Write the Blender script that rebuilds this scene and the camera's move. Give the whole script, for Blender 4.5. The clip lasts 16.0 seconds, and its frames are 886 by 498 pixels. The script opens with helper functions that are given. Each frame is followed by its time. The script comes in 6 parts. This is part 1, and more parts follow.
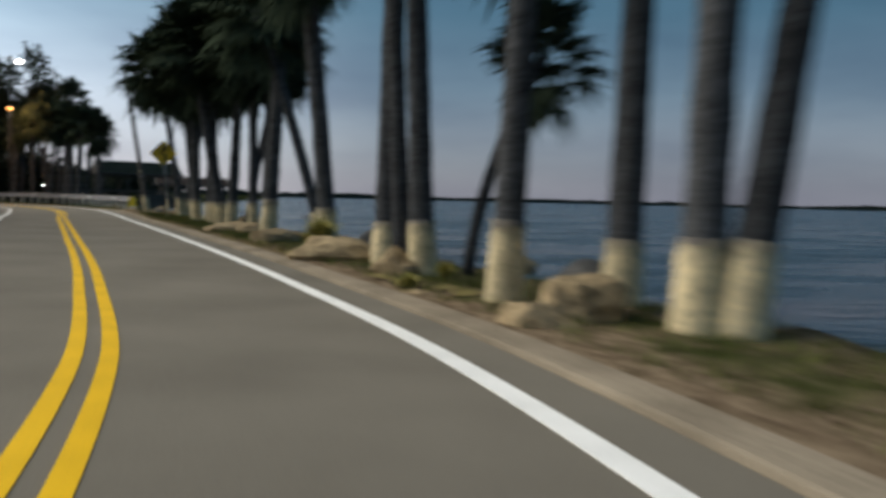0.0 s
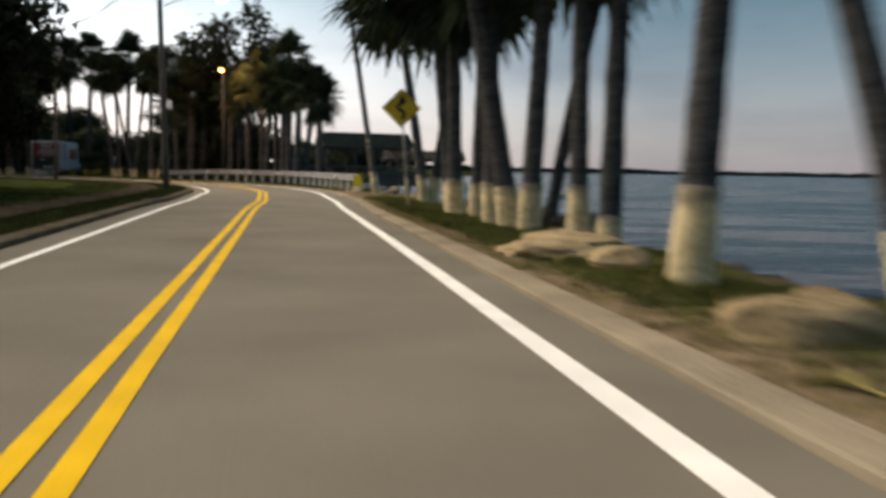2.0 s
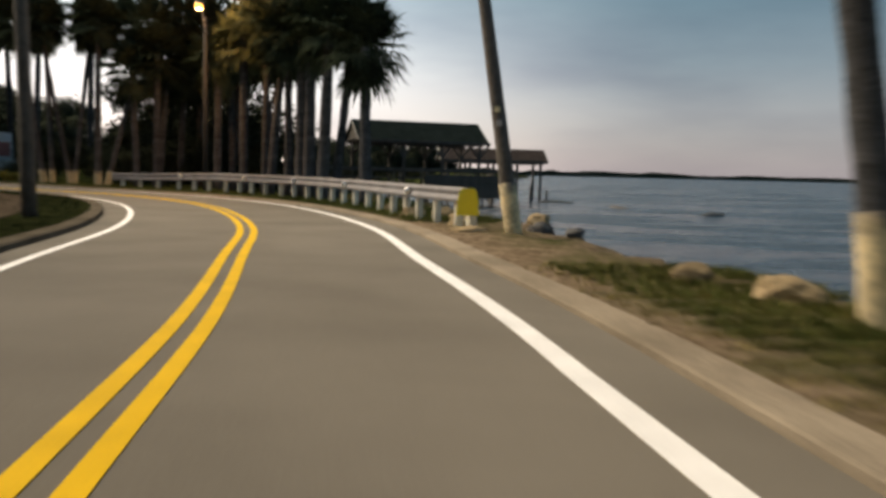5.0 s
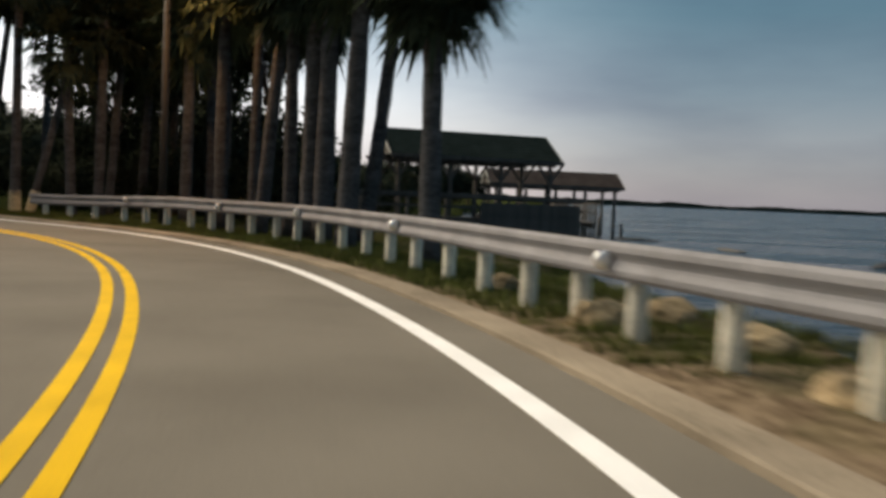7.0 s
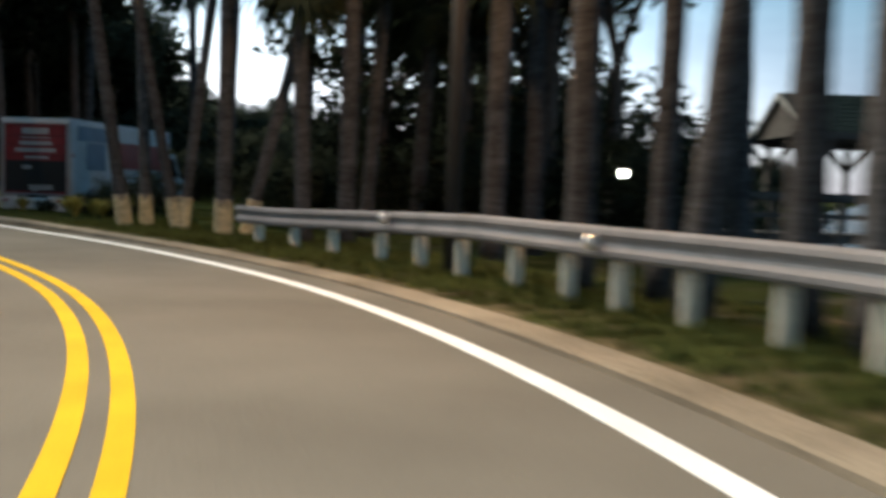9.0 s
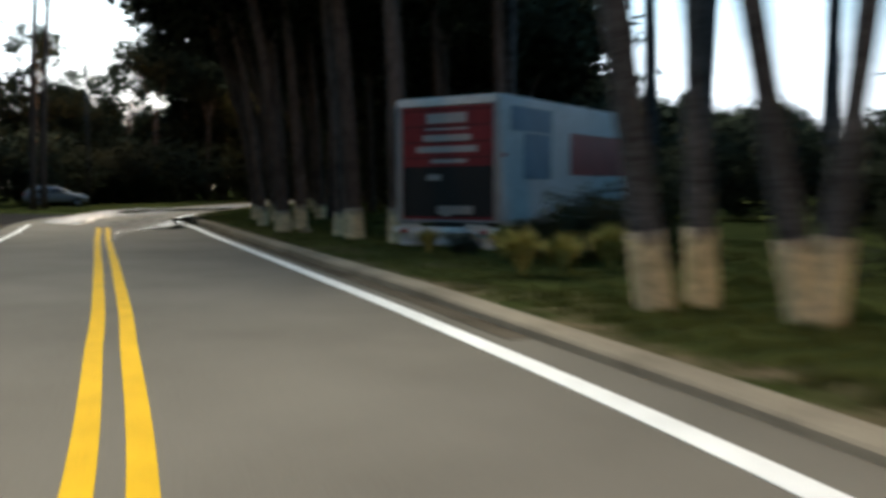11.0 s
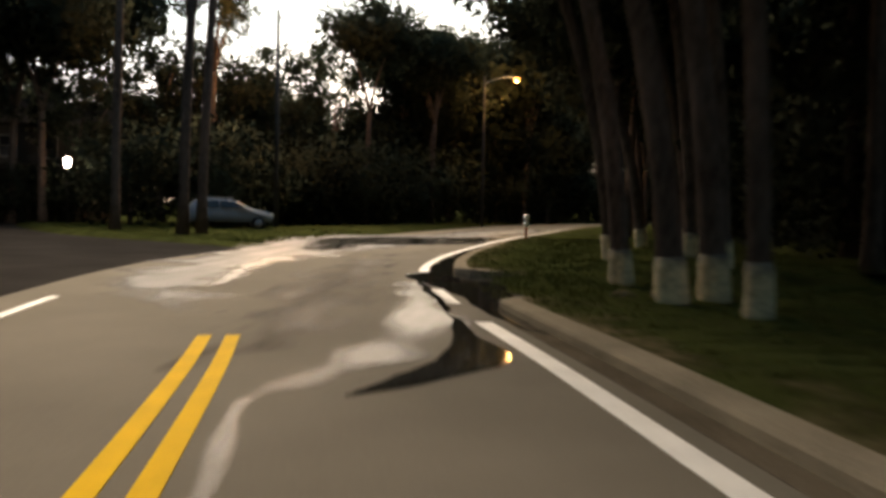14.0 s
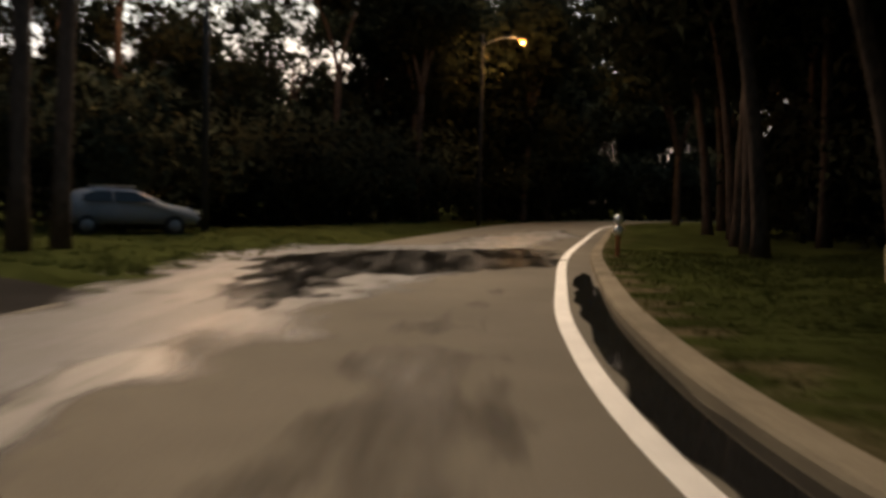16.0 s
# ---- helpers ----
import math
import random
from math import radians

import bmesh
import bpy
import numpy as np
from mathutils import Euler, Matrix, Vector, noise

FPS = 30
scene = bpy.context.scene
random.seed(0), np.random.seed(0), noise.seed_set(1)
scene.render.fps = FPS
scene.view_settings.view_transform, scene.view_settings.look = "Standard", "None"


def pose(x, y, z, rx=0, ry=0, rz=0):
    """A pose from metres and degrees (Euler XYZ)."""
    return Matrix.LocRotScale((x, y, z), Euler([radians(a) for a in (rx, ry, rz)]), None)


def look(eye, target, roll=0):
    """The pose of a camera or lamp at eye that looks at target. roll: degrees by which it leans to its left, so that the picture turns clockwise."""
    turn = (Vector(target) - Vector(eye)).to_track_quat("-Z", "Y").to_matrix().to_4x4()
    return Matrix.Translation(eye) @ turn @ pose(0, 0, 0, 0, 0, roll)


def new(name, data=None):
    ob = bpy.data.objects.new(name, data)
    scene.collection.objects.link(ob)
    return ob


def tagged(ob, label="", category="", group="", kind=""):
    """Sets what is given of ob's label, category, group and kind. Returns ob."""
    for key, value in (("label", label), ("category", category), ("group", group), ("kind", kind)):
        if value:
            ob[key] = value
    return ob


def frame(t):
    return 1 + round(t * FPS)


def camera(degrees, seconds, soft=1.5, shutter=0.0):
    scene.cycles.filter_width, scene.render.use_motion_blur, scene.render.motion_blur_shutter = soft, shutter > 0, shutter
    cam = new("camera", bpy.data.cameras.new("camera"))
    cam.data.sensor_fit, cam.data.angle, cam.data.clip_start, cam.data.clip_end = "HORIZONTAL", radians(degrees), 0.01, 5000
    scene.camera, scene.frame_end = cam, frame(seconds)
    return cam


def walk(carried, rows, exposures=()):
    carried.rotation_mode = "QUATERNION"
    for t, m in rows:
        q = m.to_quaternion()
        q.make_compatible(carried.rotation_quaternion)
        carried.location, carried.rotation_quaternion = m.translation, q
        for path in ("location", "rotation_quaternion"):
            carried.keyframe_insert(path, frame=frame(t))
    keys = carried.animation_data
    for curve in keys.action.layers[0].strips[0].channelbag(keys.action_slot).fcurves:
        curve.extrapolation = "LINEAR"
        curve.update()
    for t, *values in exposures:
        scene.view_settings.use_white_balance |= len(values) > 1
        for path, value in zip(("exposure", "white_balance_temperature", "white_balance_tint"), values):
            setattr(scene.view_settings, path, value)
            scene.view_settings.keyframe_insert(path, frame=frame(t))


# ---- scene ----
# ---------------------------------------------------------------- camera
cam = camera(52.47, 16.0, soft=3.5, shutter=0.9)
PATH = [
    (0.0, pose(-7.568, 5.768, 1.327, 86.83, -1.40, -7.25)),
    (0.5, pose(-8.086, 10.252, 1.327, 86.30, -1.60, -2.37)),
    (1.0, pose(-8.880, 14.698, 1.327, 85.24, -1.16, 1.52)),
    (1.5, pose(-9.895, 19.123, 1.327, 84.84, -1.93, 4.42)),
    (2.0, pose(-11.069, 23.540, 1.327, 84.91, -1.05, 6.64)),
    (2.5, pose(-12.330, 27.925, 1.327, 86.31, -1.32, 9.69)),
    (3.0, pose(-13.597, 32.276, 1.327, 85.51, -0.60, 9.63)),
    (3.5, pose(-14.904, 36.577, 1.327, 85.62, -1.19, 9.30)),
    (4.0, pose(-16.136, 40.843, 1.327, 84.82, -0.79, 8.78)),
    (4.2, pose(-16.635, 42.518, 1.327, 85.05, -1.42, 9.03)),
    (4.6, pose(-17.629, 45.792, 1.327, 85.06, -1.44, 8.69)),
    (5.0, pose(-18.568, 48.961, 1.327, 85.06, -1.46, 7.84)),
    (5.4, pose(-19.445, 52.038, 1.327, 85.06, -1.48, 7.01)),
    (5.8, pose(-20.282, 55.046, 1.327, 85.06, -1.50, 6.73)),
    (6.3, pose(-21.358, 58.704, 1.327, 85.06, -1.52, 7.74)),
    (6.5, pose(-21.809, 60.170, 1.327, 84.94, -1.66, 7.64)),
    (7.0, pose(-22.992, 63.942, 1.327, 86.64, -2.45, 8.63)),
    (7.5, pose(-24.346, 67.693, 1.327, 86.44, -1.98, 11.02)),
    (7.8, pose(-25.290, 69.868, 1.327, 86.28, -2.79, 14.43)),
    (8.0, pose(-25.978, 71.292, 1.327, 85.67, -2.49, 16.55)),
    (8.2, pose(-26.713, 72.702, 1.327, 85.78, -2.83, 19.53)),
    (8.6, pose(-28.274, 75.400, 1.327, 85.92, -2.37, 22.35)),
    (9.0, pose(-29.921, 77.841, 1.327, 86.06, -1.92, 25.93)),
    (9.4, pose(-31.699, 80.040, 1.327, 86.20, -1.47, 30.94)),
    (9.8, pose(-33.688, 81.999, 1.327, 86.35, -1.02, 36.81)),
    (10.3, pose(-36.491, 84.198, 1.327, 86.52, -0.45, 41.96)),
    (10.5, pose(-37.722, 85.035, 1.327, 86.38, -0.60, 44.31)),
    (11.0, pose(-41.110, 87.042, 1.327, 86.08, 0.30, 50.26)),
    (11.5, pose(-44.812, 88.804, 1.327, 86.24, 0.11, 54.78)),
    (12.0, pose(-48.608, 90.352, 1.327, 86.88, -0.33, 58.21)),
    (12.5, pose(-52.494, 91.717, 1.327, 87.59, -1.36, 61.78)),
    (13.0, pose(-56.334, 93.073, 1.327, 86.98, -1.30, 63.00)),
    (13.5, pose(-60.024, 94.386, 1.327, 86.93, -1.73, 62.88)),
    (14.0, pose(-63.424, 95.630, 1.327, 87.35, -1.20, 62.62)),
    (14.5, pose(-66.779, 96.782, 1.327, 87.07, -0.82, 62.37)),
    (15.0, pose(-70.231, 98.006, 1.327, 86.82, -1.61, 62.17)),
    (15.5, pose(-73.735, 99.282, 1.327, 87.21, -1.57, 62.01)),
    (16.0, pose(-77.134, 100.716, 1.327, 86.98, -1.28, 59.94)),
]
EXPOSURES = [
    (0.0, 0.55, 6000, 7), (0.6, 0.95, 6100, 7), (1.1, 1.2, 6700, 9), (1.6, 1.15, 6900, 10), (2.2, 1.05, 7100, 11), (4.2, 1.0, 7200, 12), (6.3, 1.15, 7500, 13),
    (6.6, 1.1, 7400, 13), (7.0, 0.9, 6900, 10), (7.4, 1.25, 6600, 9), (8.2, 1.5, 6500, 8), (10.3, 1.42, 5500, 1),
    (11.0, 1.6, 5900, 3), (12.0, 1.85, 7800, 14), (12.5, 2.05, 8300, 17), (13.5, 2.25, 8800, 20), (14.0, 1.75, 7700, 14), (14.5, 1.3, 7200, 11),
    (15.0, 1.1, 7500, 13), (15.5, 1.0, 8400, 18), (16.0, 1.0, 8300, 18),
]
walk(cam, PATH, EXPOSURES)

# ---------------------------------------------------------------- sky and sun
SUN_AZ = 64.0  # degrees to the left of +y
world = bpy.data.worlds.new("dusk")
scene.world = world
world.use_nodes = True
wn, wl = world.node_tree.nodes, world.node_tree.links
wn.clear()
sky = wn.new("ShaderNodeTexSky")
sky.sky_type, sky.sun_disc = "NISHITA", False
sky.sun_elevation, sky.sun_rotation = radians(8.0), radians(-SUN_AZ)
sky.air_density, sky.dust_density, sky.ozone_density = 1.0, 1.0, 3.0
wtex, sep = wn.new("ShaderNodeTexCoord"), wn.new("ShaderNodeSeparateXYZ")
wl.new(wtex.outputs["Generated"], sep.inputs[0])


def sky_band(stops):
    """Colour of thin high cloud by height over the horizon."""
    r = wn.new("ShaderNodeValToRGB")
    el = r.color_ramp.elements
    while len(el) < len(stops):
        el.new(0.5)
    for e, (z, c) in zip(el, stops):
        e.position, e.color = z, (*c, 1)
    wl.new(sep.outputs["Z"], r.inputs[0])
    return r.outputs[0]


def sky_mix(kind, fac, a, b):
    m = wn.new("ShaderNodeMix")
    m.data_type, m.blend_type = "RGBA", kind
    for socket, v in ((m.inputs[0], fac), (m.inputs[6], a), (m.inputs[7], b)):
        if isinstance(v, float):
            socket.default_value = v
        else:
            wl.new(v, socket)
    return m.outputs[2]


east = sky_band([(0.0, (1.7, 1.66, 2.0)), (0.07, (1.5, 1.6, 1.95)), (0.12, (0.98, 1.26, 1.6)), (0.2, (0.44, 0.84, 1.12)), (0.45, (0.32, 0.7, 1.02)), (1.0, (0.5, 0.95, 1.4))])
west = sky_band([(0.0, (9.0, 8.0, 8.0)), (0.1, (8.3, 8.3, 8.9)), (0.2, (4.9, 6.2, 6.9)), (0.28, (3.4, 4.8, 5.6)), (0.5, (0.9, 1.5, 2.0)), (1.0, (0.5, 0.95, 1.4))])
toward = wn.new("ShaderNodeVectorMath")
toward.operation = "DOT_PRODUCT"
toward.inputs[1].default_value = (-math.sin(radians(SUN_AZ)), math.cos(radians(SUN_AZ)), 0)
glow = wn.new("ShaderNodeMapRange")
glow.interpolation_type = "SMOOTHSTEP"
glow.inputs[1].default_value, glow.inputs[2].default_value = 0.3, 1.0
wl.new(wtex.outputs["Generated"], toward.inputs[0])
wl.new(toward.outputs["Value"], glow.inputs[0])
wmap, cloud, ramp = wn.new("ShaderNodeMapping"), wn.new("ShaderNodeTexNoise"), wn.new("ShaderNodeValToRGB")
wmap.inputs["Scale"].default_value = (1, 1, 4)
cloud.inputs["Scale"].default_value, cloud.inputs["Detail"].default_value = 3.2, 6
ramp.color_ramp.elements[0].position, ramp.color_ramp.elements[1].position = 0.42, 0.72
ramp.color_ramp.elements[0].color, ramp.color_ramp.elements[1].color = (1, 1, 1, 1), (0.74, 0.75, 0.8, 1)
wl.new(wtex.outputs["Generated"], wmap.inputs[0])
wl.new(wmap.outputs[0], cloud.inputs["Vector"])
wl.new(cloud.outputs["Fac"], ramp.inputs[0])
bg, wout = wn.new("ShaderNodeBackground"), wn.new("ShaderNodeOutputWorld")
bg.inputs[1].default_value = 0.112
wl.new(sky_mix("MULTIPLY", 1.0, sky_mix("MIX", 0.78, sky.outputs[0], sky_mix("MIX", glow.outputs[0], east, west)), ramp.outputs[0]), bg.inputs[0])
wl.new(bg.outputs[0], wout.inputs[0])

sun = new("sun", bpy.data.lights.new("sun", "SUN"))
sun.data.energy, sun.data.angle, sun.data.color = 2.9, radians(70), (1.0, 0.86, 0.68)
sun.matrix_world = look((0, 0, 0), (math.sin(radians(SUN_AZ)) * 0.8, -math.cos(radians(SUN_AZ)) * 0.8, -0.62))


# ---------------------------------------------------------------- materials
def material(name, color, rough=0.8, metal=0.0, dark=0.6, scale=3.0, fine=40.0, bump=0.3, spread=0.0, emit=None, power=0.0, stretch=(1, 1, 1)):
    """A surface with variation at two scales: stains of size 1/scale and grain of size 1/fine metres."""
    m = bpy.data.materials.new(name)
    m.use_nodes = True
    n, l = m.node_tree.nodes, m.node_tree.links
    b = n["Principled BSDF"]
    b.inputs["Roughness"].default_value, b.inputs["Metallic"].default_value = rough, metal
    tc, mp = n.new("ShaderNodeTexCoord"), n.new("ShaderNodeMapping")
    mp.inputs["Scale"].default_value = stretch
    l.new(tc.outputs["Object"], mp.inputs[0])
    big, small = n.new("ShaderNodeTexNoise"), n.new("ShaderNodeTexNoise")
    big.inputs["Scale"].default_value, big.inputs["Detail"].default_value = scale, 5
    small.inputs["Scale"].default_value, small.inputs["Detail"].default_value = fine, 4
    l.new(mp.outputs[0], big.inputs["Vector"])
    l.new(mp.outputs[0], small.inputs["Vector"])
    add = n.new("ShaderNodeMath")
    add.operation = "ADD"
    l.new(big.outputs["Fac"], add.inputs[0])
    l.new(small.outputs["Fac"], add.inputs[1])
    cr = n.new("ShaderNodeValToRGB")
    cr.color_ramp.elements[0].position, cr.color_ramp.elements[1].position = 0.36, 0.64
    c = tuple(color)
    cr.color_ramp.elements[0].color = (c[0] * dark, c[1] * dark, c[2] * dark, 1)
    k = 2 - dark if dark > 0.5 else 1.5
    cr.color_ramp.elements[1].color = (min(1, c[0] * k), min(1, c[1] * k), min(1, c[2] * k), 1)
    half = n.new("ShaderNodeMath")
    half.operation = "MULTIPLY"
    half.inputs[1].default_value = 0.5
    l.new(add.outputs[0], half.inputs[0])
    l.new(half.outputs[0], cr.inputs[0])
    last = cr.outputs[0]
    if spread:
        oi, hsv = n.new("ShaderNodeObjectInfo"), n.new("ShaderNodeHueSaturation")
        mr = n.new("ShaderNodeMapRange")
        mr.inputs[3].default_value, mr.inputs[4].default_value = 1 - spread, 1 + spread
        l.new(oi.outputs["Random"], mr.inputs[0])
        l.new(mr.outputs[0], hsv.inputs["Value"])
        l.new(last, hsv.inputs["Color"])
        last = hsv.outputs[0]
    l.new(last, b.inputs["Base Color"])
    if bump:
        bp = n.new("ShaderNodeBump")
        bp.inputs["Strength"].default_value, bp.inputs["Distance"].default_value = bump, 0.02
        l.new(half.outputs[0], bp.inputs["Height"])
        l.new(bp.outputs[0], b.inputs["Normal"])
    if emit:
        b.inputs["Emission Color"].default_value, b.inputs["Emission Strength"].default_value = (*emit, 1), power
    return m


ASPHALT = material("asphalt", (0.175, 0.16, 0.132), 0.85, scale=0.45, fine=90, bump=0.35, dark=0.8)
WHITE_LINE = material("white_road_paint", (0.88, 0.88, 0.86), 0.6, dark=0.86, scale=2, fine=60, bump=0.15)
YELLOW_LINE = material("yellow_road_paint", (0.76, 0.465, 0.005), 0.8, dark=0.84, scale=2, fine=60, bump=0.15)
SANDY = material("sandy_concrete", (0.265, 0.225, 0.17), 0.95, dark=0.6, scale=0.7, fine=30, bump=0.5)
TRACK = material("wet_wheel_track", (0.1, 0.095, 0.09), 0.3, dark=0.8, scale=1.5, fine=10, bump=0.03)
# Inland soil darkened: the weak light on that side is in the colour.
LAWN_SOIL = material("shade_tinted_lawn_soil", (0.017, 0.02, 0.008), 0.95, dark=0.5, scale=0.9, fine=24, bump=0.8)
# Road asphalt made much darker, so the side road looks unlit.
SIDE_ASPHALT = material("unlit_asphalt", (0.033, 0.031, 0.03), 0.9, scale=0.5, fine=80, bump=0.35, dark=0.75)
# Concrete darkened for the sidewalk, where little light reaches.
DIM_CONCRETE = material("dim_concrete", (0.065, 0.052, 0.038), 0.95, dark=0.6, scale=0.9, fine=35, bump=0.4)
# Debris tone of the gutter; on the inland kerb it paints shade.
GUTTER = material("stained_gutter_dim_kerb", (0.115, 0.098, 0.074), 0.95, dark=0.55, scale=0.9, fine=35, bump=0.4)
CONCRETE = material("concrete", (0.27, 0.235, 0.18), 0.92, dark=0.65, scale=0.8, fine=35, bump=0.4)
WET = material("wet_film", (0.058, 0.064, 0.073), 0.5, dark=0.7, scale=1.2, fine=9, bump=0.02)
SMEAR = material("damp_smear", (0.07, 0.062, 0.052), 0.8, dark=0.75, scale=1.2, fine=40, bump=0.2)
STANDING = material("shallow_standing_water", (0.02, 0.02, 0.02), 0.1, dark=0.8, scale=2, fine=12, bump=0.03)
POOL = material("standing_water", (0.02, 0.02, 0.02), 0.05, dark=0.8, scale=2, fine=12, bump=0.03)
WATER = material("lagoon_water", (0.025, 0.05, 0.075), 0.22, dark=0.8, scale=0.25, fine=1.4, bump=0.0)
PALM_BARK = material("palm_bark", (0.07, 0.071, 0.074), 0.95, dark=0.5, scale=2.0, fine=9, bump=0.7, stretch=(1, 1, 2.4), spread=0.25)
LIMEWASH = material("limewash", (0.66, 0.55, 0.33), 0.92, dark=0.6, scale=2.5, fine=14, bump=0.6, spread=0.12)
OAK_BARK = material("oak_bark", (0.1, 0.077, 0.065), 0.95, dark=0.5, scale=2.5, fine=14, bump=1.0, stretch=(1, 1, 0.3), spread=0.2)
PALM_LEAF = material("palm_leaf", (0.038, 0.05, 0.033), 0.7, dark=0.5, scale=0.8, fine=5, bump=0, spread=0.25)
OAK_LEAF = material("oak_leaf", (0.035, 0.042, 0.029), 0.8, dark=0.5, scale=0.6, fine=4, bump=0, spread=0.3)
GRASS = material("grass_blades", (0.115, 0.128, 0.04), 0.85, dark=0.5, scale=0.5, fine=6, bump=0)
# Darker copy of the grass, with the inland shade put into its colour.
LAWN = material("shade_tinted_lawn_blades", (0.026, 0.036, 0.015), 0.9, dark=0.5, scale=0.5, fine=6, bump=0)
STRAW = material("yellow_green_blades", (0.42, 0.38, 0.13), 0.85, dark=0.55, scale=3, fine=9, bump=0)
DRY_GRASS = material("dry_grass", (0.26, 0.22, 0.09), 0.85, dark=0.55, scale=2, fine=9, bump=0)
ROCK = material("limestone", (0.31, 0.24, 0.145), 0.92, dark=0.5, scale=1.8, fine=16, bump=0.9, spread=0.3)
DARK_ROCK = material("wet_dark_rock", (0.06, 0.058, 0.055), 0.7, dark=0.5, scale=2, fine=16, bump=0.9, spread=0.3)
STEEL = material("galvanised_steel", (0.235, 0.238, 0.255), 0.8, metal=0.08, dark=0.75, scale=1.5, fine=25, bump=0.1)
POST_WHITE = material("whitewashed_timber", (0.68, 0.66, 0.55), 0.85, dark=0.7, scale=3, fine=22, bump=0.4, spread=0.12)
TIMBER = material("weathered_timber", (0.085, 0.075, 0.065), 0.9, dark=0.55, scale=2, fine=18, bump=0.5, stretch=(1, 1, 0.4), spread=0.15)
ROOFING = material("dark_green_shingle", (0.02, 0.028, 0.026), 0.85, dark=0.65, scale=1.2, fine=12, bump=0.4)
BROWN_SHINGLE = material("brown_shingle", (0.06, 0.05, 0.046), 0.9, dark=0.65, scale=1.2, fine=12, bump=0.4)
DARK_SHINGLE = material("dark_shingle", (0.02, 0.018, 0.017), 0.9, dark=0.65, scale=1.2, fine=12, bump=0.4)
HOUSE_WALL = material("weathered_render", (0.1, 0.092, 0.083), 0.9, dark=0.75, scale=0.8, fine=20, bump=0.2)
FASCIA = material("pale_fascia", (0.3, 0.3, 0.28), 0.7, dark=0.7, scale=2, fine=20)
SIGN_YELLOW = material("sign_yellow", (0.8, 0.55, 0.02), 0.45, dark=0.9, scale=2, fine=30, bump=0.03)
BLACK = material("black_paint", (0.014, 0.013, 0.012), 0.55, dark=0.8, bump=0.02)
REFLECTOR = material("reflector_sheeting", (0.95, 0.95, 0.94), 0.3, metal=0.7, dark=0.95, bump=0.02)
MARKER_YELLOW = material("marker_sheeting", (0.88, 0.72, 0.03), 0.3, dark=0.93, bump=0.02)
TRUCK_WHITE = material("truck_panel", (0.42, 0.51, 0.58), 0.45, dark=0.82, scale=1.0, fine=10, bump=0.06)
TRUCK_PALE = material("truck_white_paint", (0.74, 0.75, 0.74), 0.4, dark=0.85, scale=1.0, fine=10, bump=0.04)
TRUCK_RED = material("truck_red", (0.2, 0.022, 0.025), 0.5, dark=0.75, scale=1.5, fine=14, bump=0.02)
TRUCK_BLUE = material("truck_blue", (0.1, 0.19, 0.3), 0.5, dark=0.8, scale=1.5, fine=14, bump=0.02)
BAR_WHITE = material("pale_lettering", (0.4, 0.38, 0.37), 0.6, dark=0.8, bump=0.02)
RUBBER = material("tyre_rubber", (0.02, 0.02, 0.02), 0.9, dark=0.7, bump=0.2)
CHROME = material("bare_metal", (0.55, 0.55, 0.56), 0.35, metal=0.8, dark=0.8, bump=0.02)
CAR_SILVER = material("car_paint_silver_blue", (0.27, 0.31, 0.37), 0.35, dark=0.92, bump=0.0)
GLASS_DARK = material("tinted_glass", (0.02, 0.024, 0.03), 0.08, dark=0.9, bump=0.0)
TAIL_RED = material("tail_lens", (0.35, 0.02, 0.02), 0.25, dark=0.85, bump=0.02)
ORANGE_POST = material("orange_plastic", (0.4, 0.12, 0.05), 0.6, dark=0.8, bump=0.02)
WIRE = material("cable", (0.02, 0.02, 0.02), 0.7, dark=0.8, bump=0)
SODIUM = material("sodium_lens", (0.9, 0.6, 0.3), 0.4, dark=0.95, bump=0, emit=(1.0, 0.36, 0.06), power=2.4)
LED = material("white_lens", (0.9, 0.9, 0.85), 0.4, dark=0.95, bump=0, emit=(1.0, 0.9, 0.75), power=20)


for dull in (PALM_LEAF, OAK_LEAF, PALM_BARK, OAK_BARK, GRASS, DRY_GRASS, STRAW, LAWN, LAWN_SOIL, SIDE_ASPHALT, DIM_CONCRETE, GUTTER, SANDY, CONCRETE, ROOFING, BROWN_SHINGLE, DARK_SHINGLE, HOUSE_WALL, ROCK):
    dull.node_tree.nodes["Principled BSDF"].inputs["Specular IOR Level"].default_value = 0.0


ASPHALT.node_tree.nodes["Principled BSDF"].inputs["Specular IOR Level"].default_value = 0.04
YELLOW_LINE.node_tree.nodes["Principled BSDF"].inputs["Specular IOR Level"].default_value = 0.08
WET.node_tree.nodes["Principled BSDF"].inputs["Specular IOR Level"].default_value = 0.22
SMEAR.node_tree.nodes["Principled BSDF"].inputs["Specular IOR Level"].default_value = 0.15


